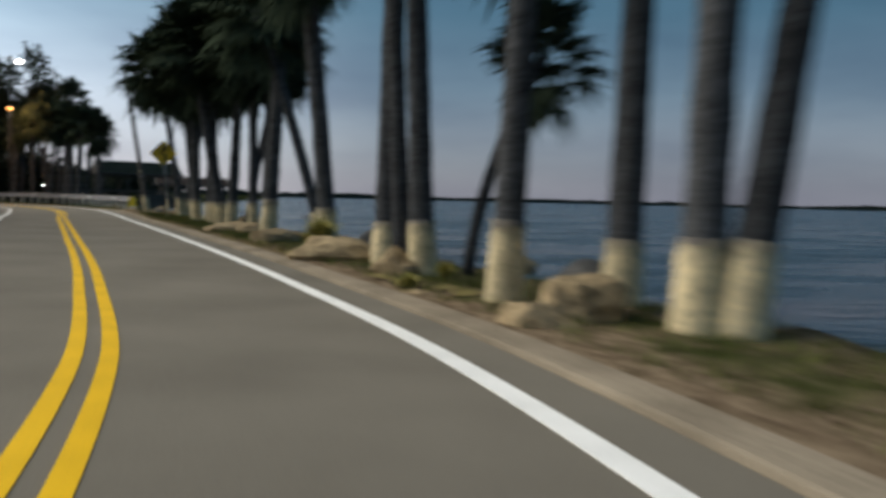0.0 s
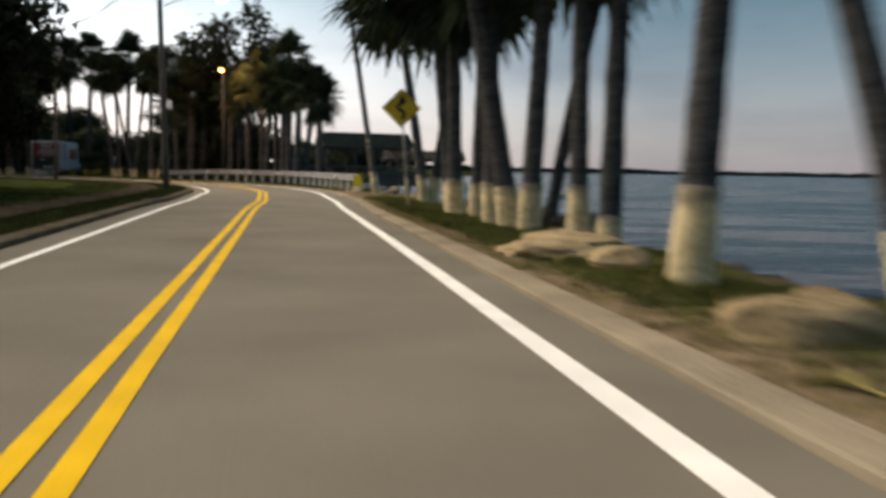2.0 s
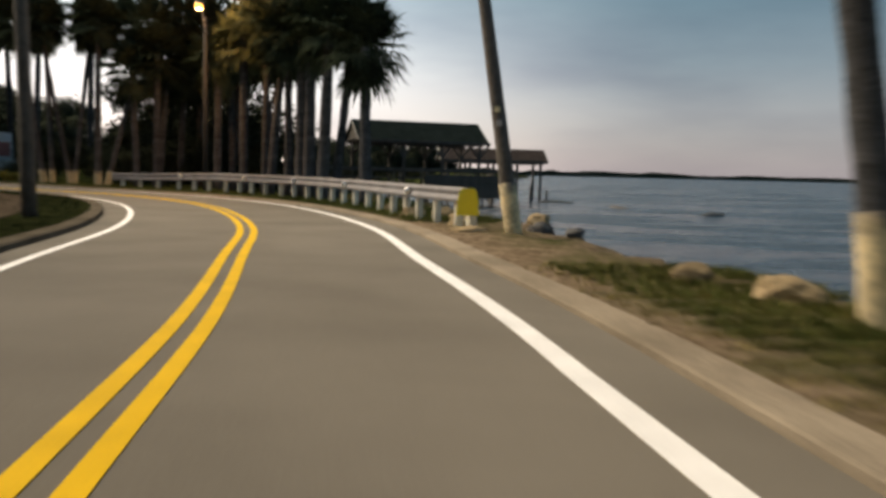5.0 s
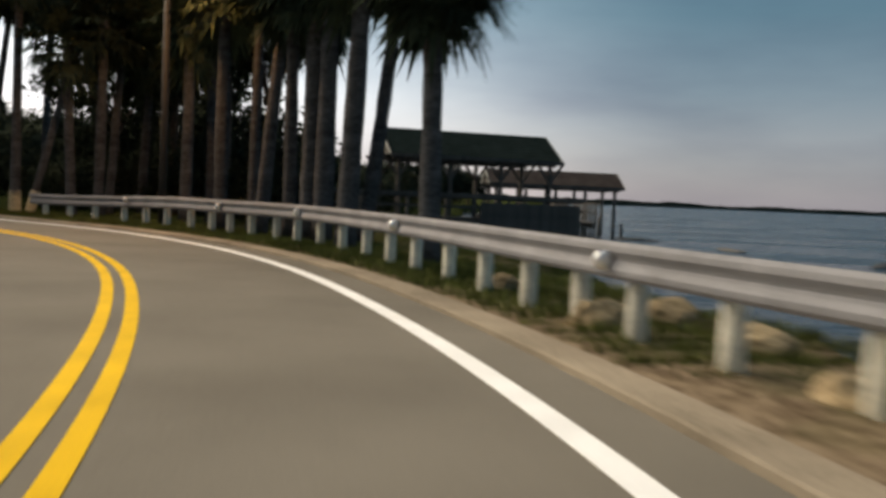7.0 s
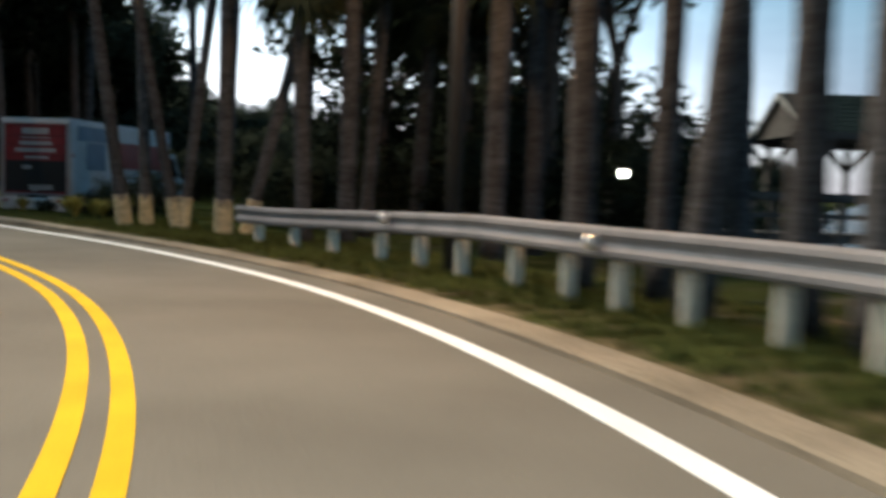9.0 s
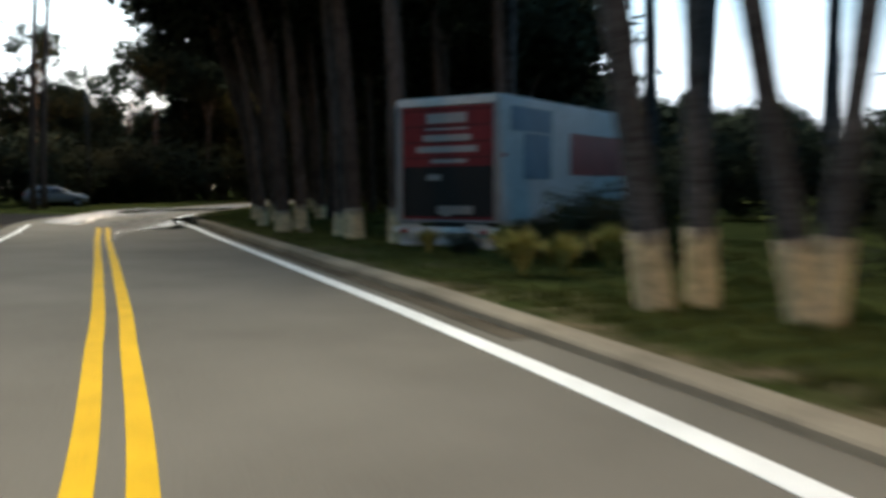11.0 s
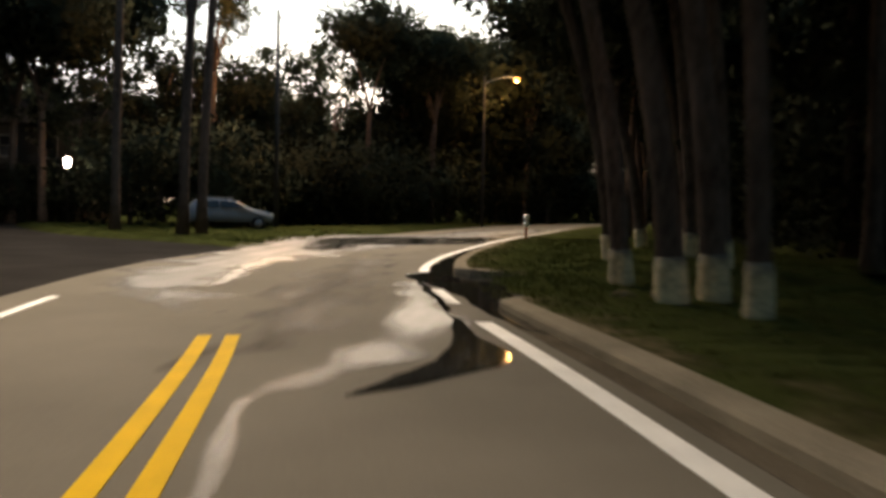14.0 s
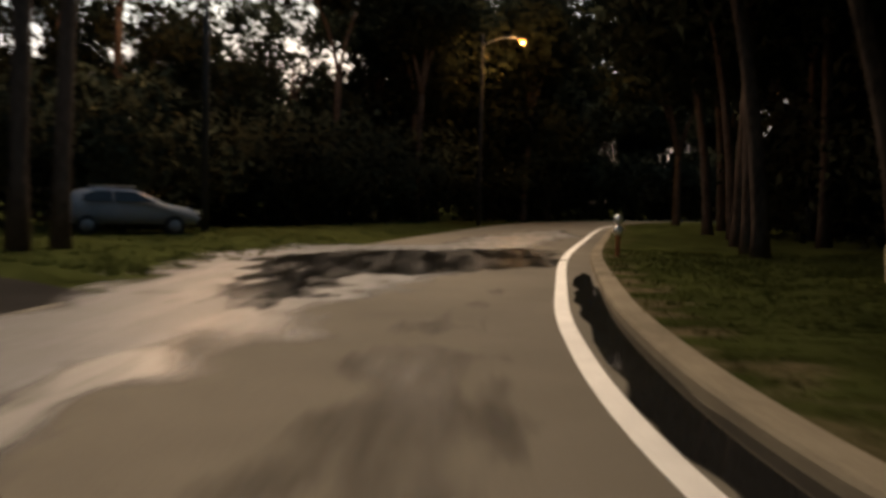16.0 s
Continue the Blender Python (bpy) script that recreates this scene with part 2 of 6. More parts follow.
def waves(m):
    n, l = m.node_tree.nodes, m.node_tree.links
    b = n["Principled BSDF"]
    tc, mp = n.new("ShaderNodeTexCoord"), n.new("ShaderNodeMapping")
    mp.inputs["Scale"].default_value = (0.45, 1.3, 1)
    mp.inputs["Rotation"].default_value = (0, 0, radians(12))
    nz = n.new("ShaderNodeTexNoise")
    nz.inputs["Scale"].default_value, nz.inputs["Detail"].default_value = 1.3, 7
    bp = n.new("ShaderNodeBump")
    bp.inputs["Strength"].default_value, bp.inputs["Distance"].default_value = 1.0, 0.9
    wide, gust = n.new("ShaderNodeTexNoise"), n.new("ShaderNodeMapRange")
    wide.inputs["Scale"].default_value, wide.inputs["Detail"].default_value = 0.22, 6
    gust.inputs[1].default_value, gust.inputs[2].default_value, gust.inputs[3].default_value, gust.inputs[4].default_value = 0.4, 0.62, 0.1, 0.42
    l.new(tc.outputs["Object"], mp.inputs[0])
    l.new(mp.outputs[0], nz.inputs["Vector"])
    l.new(mp.outputs[0], wide.inputs["Vector"])
    l.new(wide.outputs["Fac"], gust.inputs[0])
    l.new(gust.outputs[0], b.inputs["Roughness"])
    l.new(nz.outputs["Fac"], bp.inputs["Height"])
    l.new(bp.outputs[0], b.inputs["Normal"])


waves(WATER)


def worn_top(m, under):
    """Limewash that wears off unevenly towards its upper edge and shows the bark."""
    n, l = m.node_tree.nodes, m.node_tree.links
    p = n["Principled BSDF"]
    tc, sp, nz, ad, mr, mx = (n.new("ShaderNodeTexCoord"), n.new("ShaderNodeSeparateXYZ"), n.new("ShaderNodeTexNoise"), n.new("ShaderNodeMath"),
                              n.new("ShaderNodeMapRange"), n.new("ShaderNodeMix"))
    nz.inputs["Scale"].default_value, nz.inputs["Detail"].default_value = 9, 5
    ad.operation = "MULTIPLY_ADD"
    ad.inputs[1].default_value = 0.5
    mr.inputs[1].default_value, mr.inputs[2].default_value = 0.98, 1.26
    mx.data_type = "RGBA"
    mx.inputs[7].default_value = (*under, 1)
    l.new(tc.outputs["Generated"], sp.inputs[0])
    l.new(tc.outputs["Object"], nz.inputs["Vector"])
    l.new(nz.outputs["Fac"], ad.inputs[0])
    l.new(sp.outputs["Z"], ad.inputs[2])
    l.new(ad.outputs[0], mr.inputs[0])
    l.new(mr.outputs[0], mx.inputs[0])
    l.new(p.inputs["Base Color"].links[0].from_socket, mx.inputs[6])
    l.new(mx.outputs[2], p.inputs["Base Color"])


worn_top(LIMEWASH, (0.11, 0.1, 0.09))


def film_look(m, dull, glossy, cover=(0.3, 0.75), grain=1.3):
    """Water film: thins out towards its rim (attribute "wet"), breaks into streaks along the flow, shinier where it stands deeper."""
    n, l = m.node_tree.nodes, m.node_tree.links
    p = n["Principled BSDF"]
    tc, mp, nz, at_, ma, mr, mg, big = (n.new("ShaderNodeTexCoord"), n.new("ShaderNodeMapping"), n.new("ShaderNodeTexNoise"), n.new("ShaderNodeAttribute"), n.new("ShaderNodeMath"),
                                        n.new("ShaderNodeMapRange"), n.new("ShaderNodeMapRange"), n.new("ShaderNodeTexNoise"))
    mp.vector_type = "TEXTURE"
    mp.inputs["Rotation"].default_value, mp.inputs["Scale"].default_value = (0, 0, radians(-32)), (3.4, 0.5, 1)
    nz.inputs["Scale"].default_value, nz.inputs["Detail"].default_value = 1.4, 7
    big.inputs["Scale"].default_value, big.inputs["Detail"].default_value = 0.9, 4
    at_.attribute_name = "wet"
    ma.operation = "MULTIPLY_ADD"
    ma.inputs[1].default_value = grain
    sub = n.new("ShaderNodeMath")
    sub.operation = "SUBTRACT"
    sub.inputs[1].default_value = grain / 2
    rim = n.new("ShaderNodeMath")
    rim.operation, rim.use_clamp = "MULTIPLY", True
    rim.inputs[1].default_value = 4
    out = n.new("ShaderNodeMath")
    out.operation = "MULTIPLY"
    mr.inputs[1].default_value, mr.inputs[2].default_value = cover
    mg.inputs[1].default_value, mg.inputs[2].default_value, mg.inputs[3].default_value, mg.inputs[4].default_value = 0.42, 0.62, dull, glossy
    l.new(tc.outputs["Object"], mp.inputs[0])
    l.new(mp.outputs[0], nz.inputs["Vector"])
    l.new(mp.outputs[0], big.inputs["Vector"])
    l.new(nz.outputs["Fac"], ma.inputs[0])
    l.new(at_.outputs["Fac"], sub.inputs[0])
    l.new(sub.outputs[0], ma.inputs[2])
    l.new(ma.outputs[0], mr.inputs[0])
    l.new(at_.outputs["Fac"], rim.inputs[0])
    l.new(rim.outputs[0], out.inputs[0])
    l.new(mr.outputs[0], out.inputs[1])
    l.new(out.outputs[0], p.inputs["Alpha"])
    l.new(big.outputs["Fac"], mg.inputs[0])
    l.new(mg.outputs[0], p.inputs["Roughness"])


film_look(WET, 0.52, 0.38, (0.18, 0.78), 0.85)
film_look(SMEAR, 0.85, 0.6, (0.35, 0.95))
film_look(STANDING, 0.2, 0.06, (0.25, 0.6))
film_look(TRACK, 0.42, 0.26, (0.35, 0.9))


def ground_material():
    """Grass, bare sandy dirt and leaf litter, mixed by noise of two sizes."""
    m = material("verge_soil", (0.04, 0.048, 0.016), 0.95, dark=0.5, scale=0.9, fine=24, bump=0.9)
    n, l = m.node_tree.nodes, m.node_tree.links
    b = n["Principled BSDF"]
    tc = n.new("ShaderNodeTexCoord")
    at = n.new("ShaderNodeAttribute")
    at.attribute_name = "bare"
    nz, mx = n.new("ShaderNodeTexNoise"), n.new("ShaderNodeMix")
    nz.inputs["Scale"].default_value, nz.inputs["Detail"].default_value = 1.1, 6
    l.new(tc.outputs["Object"], nz.inputs["Vector"])
    ad = n.new("ShaderNodeMath")
    ad.operation = "ADD"
    l.new(nz.outputs["Fac"], ad.inputs[0])
    l.new(at.outputs["Fac"], ad.inputs[1])
    rp = n.new("ShaderNodeMapRange")
    rp.inputs[1].default_value, rp.inputs[2].default_value = 0.84, 1.2
    l.new(ad.outputs[0], rp.inputs[0])
    mx.data_type = "RGBA"
    old = b.inputs["Base Color"].links[0].from_socket
    dirt, cr = n.new("ShaderNodeTexNoise"), n.new("ShaderNodeValToRGB")
    dirt.inputs["Scale"].default_value, dirt.inputs["Detail"].default_value = 7, 6
    l.new(tc.outputs["Object"], dirt.inputs["Vector"])
    cr.color_ramp.elements[0].color, cr.color_ramp.elements[1].color = (0.085, 0.062, 0.04, 1), (0.26, 0.2, 0.135, 1)
    cr.color_ramp.elements[0].position, cr.color_ramp.elements[1].position = 0.35, 0.68
    l.new(dirt.outputs["Fac"], cr.inputs[0])
    l.new(rp.outputs[0], mx.inputs[0])
    l.new(old, mx.inputs[6])
    l.new(cr.outputs[0], mx.inputs[7])
    l.new(mx.outputs[2], b.inputs["Base Color"])
    return m


GROUND = ground_material()
GROUND.node_tree.nodes["Principled BSDF"].inputs["Specular IOR Level"].default_value = 0.0

# ---------------------------------------------------------------- building helpers
rng = random.Random(7)


def mesh_of(name, verts, faces, mat, smooth=False):
    me = bpy.data.meshes.new(name)
    me.from_pydata([tuple(v) for v in verts], [], faces)
    me.materials.append(mat)
    if smooth:
        me.polygons.foreach_set("use_smooth", [True] * len(me.polygons))
    me.update()
    return me


def mesh_bm(name, bm, mat, smooth=False):
    me = bpy.data.meshes.new(name)
    bm.to_mesh(me)
    bm.free()
    me.materials.append(mat)
    if smooth:
        me.polygons.foreach_set("use_smooth", [True] * len(me.polygons))
    return me


def part(name, data, parent, label="", m=None):
    """One mesh object under a thing, posed in the thing's own space."""
    ob = new(name, data)
    ob.parent = parent
    if m is not None:
        ob.matrix_basis = m
    if label:
        tagged(ob, label)
    return ob


def thing(name, m, label, category, group="", data=None, kind=""):
    ob = new(name, data)
    ob.matrix_basis = m
    return tagged(ob, label, category, group, kind)


def box(sx, sy, sz, mat, bevel=0.01, z0=True, name="box", m=None):
    bm = bmesh.new()
    bmesh.ops.create_cube(bm, size=1)
    bmesh.ops.scale(bm, vec=(sx, sy, sz), verts=bm.verts)
    if bevel:
        bmesh.ops.bevel(bm, geom=bm.edges[:], offset=min(bevel, sx / 3, sy / 3, sz / 3), segments=2, affect="EDGES")
    if z0:
        bmesh.ops.translate(bm, vec=(0, 0, sz / 2), verts=bm.verts)
    if m is not None:
        bmesh.ops.transform(bm, matrix=m, verts=bm.verts)
    return mesh_bm(name, bm, mat)


def tube(spine, radii, mat, sides=12, name="tube", rough=0.0, seed=0, cap=True):
    """A tapered tube along a spine, with an uneven skin."""
    r = random.Random(seed)
    V, F = [], []
    n = len(spine)
    for i, (p, q) in enumerate(zip(spine, radii)):
        a = Vector(spine[min(i + 1, n - 1)]) - Vector(spine[max(i - 1, 0)])
        a.normalize()
        u = a.orthogonal().normalized() if abs(a.z) < 0.95 else (Vector((1, 0, 0)) - a * a.x).normalized()
        v = a.cross(u)
        for k in range(sides):
            w = 2 * math.pi * k / sides
            d = q * (1 + rough * r.uniform(-1, 1))
            V.append(Vector(p) + u * (d * math.cos(w)) + v * (d * math.sin(w)))
    for i in range(n - 1):
        for k in range(sides):
            b, c = i * sides + k, i * sides + (k + 1) % sides
            F.append((b, c, c + sides, b + sides))
    if cap:
        F.append(tuple(range(sides - 1, -1, -1)))
        F.append(tuple(range((n - 1) * sides, n * sides)))
    return mesh_of(name, V, F, mat, smooth=True)


def extrude(outline, depth, mat, name="plate"):
    """A flat outline in x and z, given a thickness along y."""
    n = len(outline)
    V = [(x, -depth / 2, z) for x, z in outline] + [(x, depth / 2, z) for x, z in outline]
    F = [tuple(range(n)), tuple(range(2 * n - 1, n - 1, -1))]
    F += [(i, i + n, (i + 1) % n + n, (i + 1) % n) for i in range(n)]
    return mesh_of(name, V, F, mat)


# ---------------------------------------------------------------- plan of the road: its right edge line
EDGE = [(3.0, -130), (-1.0, -60), (-3.7, -20), (-5.0, -3), (-5.6, 5.97), (-6.5, 12.83), (-8.11, 19.57), (-9.93, 26.25), (-11.84, 32.8),
        (-13.75, 39.23), (-15.65, 45.51), (-17.41, 51.38), (-18.94, 57.03), (-20.71, 62.57), (-22.63, 68.38), (-25.17, 74.0),
        (-28.18, 79.12), (-31.82, 83.54), (-36.3, 87.21), (-41.88, 90.2), (-47.81, 92.49), (-53.68, 94.5), (-59.3, 96.39),
        (-64.44, 98.13), (-69.55, 99.91), (-74.8, 101.65), (-80.0, 103.8), (-84.3, 106.4), (-88.5, 109.5), (-95.2, 114.8),
        (-103.7, 122.3), (-111.0, 128.8), (-118.3, 135.6), (-124.5, 142.6), (-129.0, 151.0), (-131.5, 162.0), (-132.0, 178.0), (-131.0, 200.0)]


def dense(points, step):
    P = [Vector(p) for p in points]
    P = [P[0] * 2 - P[1]] + P + [P[-1] * 2 - P[-2]]
    out = []
    for i in range(1, len(P) - 2):
        a, b, c, d = P[i - 1:i + 3]
        m = max(1, int((c - b).length / step))
        for k in range(m):
            t = k / m
            out.append(0.5 * (2 * b + (c - a) * t + (2 * a - 5 * b + 4 * c - d) * t * t + (3 * b - a - 3 * c + d) * t ** 3))
    out.append(P[-2])
    return out


ROADLINE = dense(EDGE, 0.5)
RL = np.array([tuple(p) for p in ROADLINE])
RT = np.gradient(RL, axis=0)
RT /= np.linalg.norm(RT, axis=1)[:, None]
RN = np.stack([RT[:, 1], -RT[:, 0]], 1)  # to the right
RS = np.concatenate([[0], np.cumsum(np.linalg.norm(np.diff(RL, axis=0), axis=1))])


def station(x, y):
    return float(RS[int(((RL - np.array((x, y))) ** 2).sum(1).argmin())])


def at(s, lat, z=0.0):
    i = min(int(np.searchsorted(RS, s)), len(RS) - 1)
    return (RL[i, 0] + RN[i, 0] * lat, RL[i, 1] + RN[i, 1] * lat, z)


def heading(s):
    i = min(int(np.searchsorted(RS, s)), len(RS) - 1)
    return math.degrees(math.atan2(-RT[i, 0], RT[i, 1]))


def plan(x, y):
    """Station and distance to the right of the edge line, for arrays."""
    P = np.stack([x, y], 1)
    S, L = np.empty(len(P)), np.empty(len(P))
    for a in range(0, len(P), 4000):
        D = P[a:a + 4000, None, :] - RL[None, ::2]
        i = (D ** 2).sum(2).argmin(1)
        j = np.arange(len(i))
        S[a:a + 4000] = RS[::2][i]
        L[a:a + 4000] = (D[j, i] * RN[::2][i]).sum(1)
        far = np.sqrt((D[j, i] ** 2).sum(1))
        L[a:a + 4000] = np.where(L[a:a + 4000] >= 0, far, -far)
    return S, L


S_DELIN, S_TRUCK = station(-22.6, 68.4), station(-52, 94)
S_DRIVE0, S_DRIVE1 = station(-74.6, 101.5), station(-78.3, 103.15)
S_JUNC = station(-74.8, 101.65)
S0_ = station(-5.6, 6)


def strip(name, s0, s1, profile, mat, label, category, kind="structure", bare=None):
    """A band along the road: a closed or open cross-section of (distance to the right, height), swept from s0 to s1."""
    i0, i1 = int(np.searchsorted(RS, s0)), min(int(np.searchsorted(RS, s1)), len(RS) - 1)
    V, F, k = [], [], len(profile(0.0) if callable(profile) else profile)
    for i in range(i0, i1 + 1):
        for lat, z in (profile(RS[i]) if callable(profile) else profile):
            V.append((RL[i, 0] + RN[i, 0] * lat, RL[i, 1] + RN[i, 1] * lat, z))
    for i in range(i1 - i0):
        for j in range(k - 1):
            a = i * k + j
            F.append((a, a + k, a + k + 1, a + 1))
    F.append(tuple(range(k)))
    F.append(tuple(range((i1 - i0) * k + k - 1, (i1 - i0) * k - 1, -1)))
    me = mesh_of(name, V, F, mat)
    if bare:
        at_ = me.attributes.new("bare", "FLOAT", "POINT")
        at_.data.foreach_set("value", [bare(RS[i]) + (0.32, 0.32, 0.12, 0.0, 0.0)[min(j, 4)] for i in range(i0, i1 + 1) for j in range(k)])
    return tagged(new(name, me), label, category, "", kind)


def bareness(s):
    """How much naked sandy dirt the verge shows along the road."""
    return float(np.interp(s, [S0_, S0_ + 24, S0_ + 30, S_DELIN - 12, S_DELIN - 7, S_DELIN + 2, S_DELIN + 9, S_TRUCK], [0.46, 0.42, 0.33, 0.33, 0.52, 0.5, 0.26, 0.12]))


# ---------------------------------------------------------------- ground, water, road
SHORE_S = [station(-5.6, 6), station(-15.6, 45.5), S_DELIN - 3, S_DELIN + 6, station(-31.8, 83.5), station(-36.3, 87.2),
           station(-41.9, 90.2), station(-47.8, 92.5), station(-53.7, 94.5), station(-59, 96.4)]
SHORE_W = [4.2, 4.3, 4.0, 3.6, 8.0, 12.0, 14.0, 30.0, 70.0, 400.0]


def ground_height(x, y):
    S, L = plan(x, y)
    shore = np.interp(S, SHORE_S, SHORE_W) + 0.35 * np.sin(x * 1.3 + y * 0.9) + 0.25 * np.sin(y * 2.3)
    raised = np.interp(S, [S_TRUCK - 14, S_TRUCK - 2], [0.03, 0.11])
    z = np.where(L > 0.9, raised, 0.0)
    z = np.where((L > -8.6) & (L < 1.75), -0.12, z)
    z = np.where(L <= -8.6, 0.1, z)
    drop = np.clip((L - shore) / 1.4, 0, 1)
    z = np.where(L > shore, z - 1.9 * drop - 1.5 * np.clip((L - shore - 1.4) / 20, 0, 1), z)
    z = z + np.where((L > 3.4) | (L < -9.6), 0.05 * np.sin(x * 0.9) * np.sin(y * 0.8) + 0.03 * np.sin(x * 2.7 + y * 1.9), 0)
    z = np.where((S > S_TRUCK - 5) & (L > 2.5), z + 0.12 * np.clip((L - 2.5) / 6, 0, 1), z)
    z = np.where((y > 104) & (x > -38 + 1.5 * np.sin(y * 0.3)), np.minimum(z, -2.6), z)
    cove = (x > -66) & (x < -42.6) & (y > 115.9 + 0.5 * np.sin(x)) & (y < 127 + (x + 66) * 0.35)
    z = np.where(cove, np.minimum(z, -2.6), z)
    flare = 5.0 * np.exp(-(np.clip(-(x + 88), 0, None) / 10.0) ** 2)
    lane = (x < -74) & (x > -160) & (y > 91.4 + (x + 74) * 0.02) & (y < 98.5 + (x + 74) * 0.02 + flare)
    z = np.where(lane, -0.08, z)
    drive = (S > S_DRIVE0 - 0.5) & (S < S_DRIVE1 + 0.5) & (L > 0.5) & (L < 9)
    z = np.where(drive, -0.02, z)
    return z, S, L


def surface_height(x, y):
    """Top of ground or verge strip, for small plants."""
    z, S, L = ground_height(x, y)
    vh = np.interp(S, [S_TRUCK - 14, S_TRUCK - 2], [0.05, 0.125])
    z = np.where((L > 1.0) & (L < 2.75), vh + 0.005, z)
    return np.where((L > -8.3) & (L < -6.4), 0.1, z), S, L


def spread_lines(lo, hi, step, reach):
    mid = list(np.arange(lo, hi + 1e-6, step))
    out, d, v = [], step, hi
    while v < reach:
        d *= 1.35
        v += d
        out.append(v)
    left, d, v = [], step, lo
    while v > -reach:
        d *= 1.35
        v -= d
        left.append(v)
    return np.array(left[::-1] + mid + out)


GX, GY = spread_lines(-122, 2, 0.6, 4200), spread_lines(2, 138, 0.6, 4200)
gx, gy = np.meshgrid(GX, GY)
gz, gS, gL = ground_height(gx.ravel(), gy.ravel())
nx = len(GX)
gme = bpy.data.meshes.new("ground")
gidx = np.arange(len(GX) * len(GY)).reshape(len(GY), nx)
quads = np.stack([gidx[:-1, :-1], gidx[:-1, 1:], gidx[1:, 1:], gidx[1:, :-1]], -1).reshape(-1, 4)
gme.from_pydata(np.stack([gx.ravel(), gy.ravel(), gz], 1).tolist(), [], quads.tolist())
gme.materials.append(GROUND)
bare = gme.attributes.new("bare", "FLOAT", "POINT")
early = np.array([bareness(v) for v in np.linspace(0, RS[-1], 400)])
early = np.interp(gS, np.linspace(0, RS[-1], 400), early)
bare.data.foreach_set("value", (early * (gL > 0) + 0.15 * (gL > 3.2) * (early > 0.15)).astype(np.float32))
gme.polygons.foreach_set("use_smooth", [True] * len(gme.polygons))
tagged(new("ground", gme), "grassy verge and sandy dirt ground beside the road", "ground", "", "structure")

wme = mesh_of("water", [(-4200, -4200, -0.95), (4200, -4200, -0.95), (4200, 4200, -0.95), (-4200, 4200, -0.95)], [(0, 1, 2, 3)], WATER)
tagged(new("water", wme), "rippled grey-blue lagoon water under a dusk sky", "water", "", "structure")

S_END = RS[-1]
strip("road", 0, S_END, [(-6.15, -0.02), (-6.1, 0.0), (-2.9, 0.006), (0.62, 0.0), (0.66, -0.03), (0.66, -0.25), (-6.15, -0.25)], ASPHALT,
      "worn grey asphalt two-lane road", "road")


def side_road():
    V, F = [], []
    xs = np.arange(-160, -73, 2.0)
    for x in xs:
        flare = 5.0 * math.exp(-(max(0.0, -(x + 88)) / 10.0) ** 2)
        c = 95.2 + (x + 74) * 0.02
        for y, z in ((c - 3.0 - flare * 0.15, -0.05), (c - 3.0 - flare * 0.15, -0.014), (c, -0.007), (c + 3.0 + flare, -0.014), (c + 3.0 + flare, -0.05)):
            V.append((x, y, z))
    for i in range(len(xs) - 1):
        for j in range(4):
            a = i * 5 + j
            F.append((a, a + 5, a + 6, a + 1))
    return mesh_of("side_road", V, F, SIDE_ASPHALT)


tagged(new("side_road", side_road()), "asphalt side road joining at the bend, darkened for shade", "road", "", "structure")


def crown(lat):
    """Height of the cambered road surface."""
    return 0.006 * (1 - abs(lat + 2.9) / (3.2 if lat < -2.9 else 3.52))


WANDER_S = [station(x, y) for x, y in ((-6, 9), (-7, 14), (-8.1, 20), (-11, 30), (-13.5, 38), (-15.6, 45), (-19, 57), (-21, 64), (-41, 90), (-48, 92.5), (-56, 95.3))]
WANDER = [0.05, 0.06, 0.0, -0.08, -0.08, -0.04, 0.0, 0.01, 0.0, -0.07, -0.04]


DRIFT_S = [station(x, y) for x, y in ((-17, 50), (-18.5, 55), (-20.5, 62), (-23.5, 70), (-29, 80))]
DRIFT = [0.0, -0.09, -0.12, -0.06, 0.0]


def line_band(name, s0, s1, lat, width, mat, label):
    def section(s):
        mid = lat + float(np.interp(s, WANDER_S, WANDER) if mat is YELLOW_LINE else np.interp(s, DRIFT_S, DRIFT))
        a, b = mid - width / 2, mid + width / 2
        return [(a, crown(a) + 0.002), (a, crown(a) + 0.008), (b, crown(b) + 0.008), (b, crown(b) + 0.002)]

    strip(name, s0, s1, section, mat, label, "road marking")


S_GAP = station(-72.2, 101.2)
line_band("edge_line", 0, S_GAP, 0.01, 0.2, WHITE_LINE, "solid white edge line along the water side")
line_band("edge_line", station(-74.3, 101.5), station(-76.4, 102.25), 0, 0.19, WHITE_LINE, "damp white edge line beside the gutter puddle")
line_band("edge_line", station(-78.9, 103.3), S_END - 20, 0, 0.19, WHITE_LINE, "white edge line round the right-hand bend")
line_band("edge_line", 0, station(-75.0, 101.7), -5.42, 0.14, WHITE_LINE, "thin white edge line by the inland kerb")
S_YEL = station(-71.4, 100.55)
line_band("centre_line", 0, S_YEL, -2.725, 0.142, YELLOW_LINE, "solid yellow centre line, the nearer of two")
line_band("centre_line", 0, S_YEL, -3.0, 0.142, YELLOW_LINE, "solid yellow centre line, the farther of two")


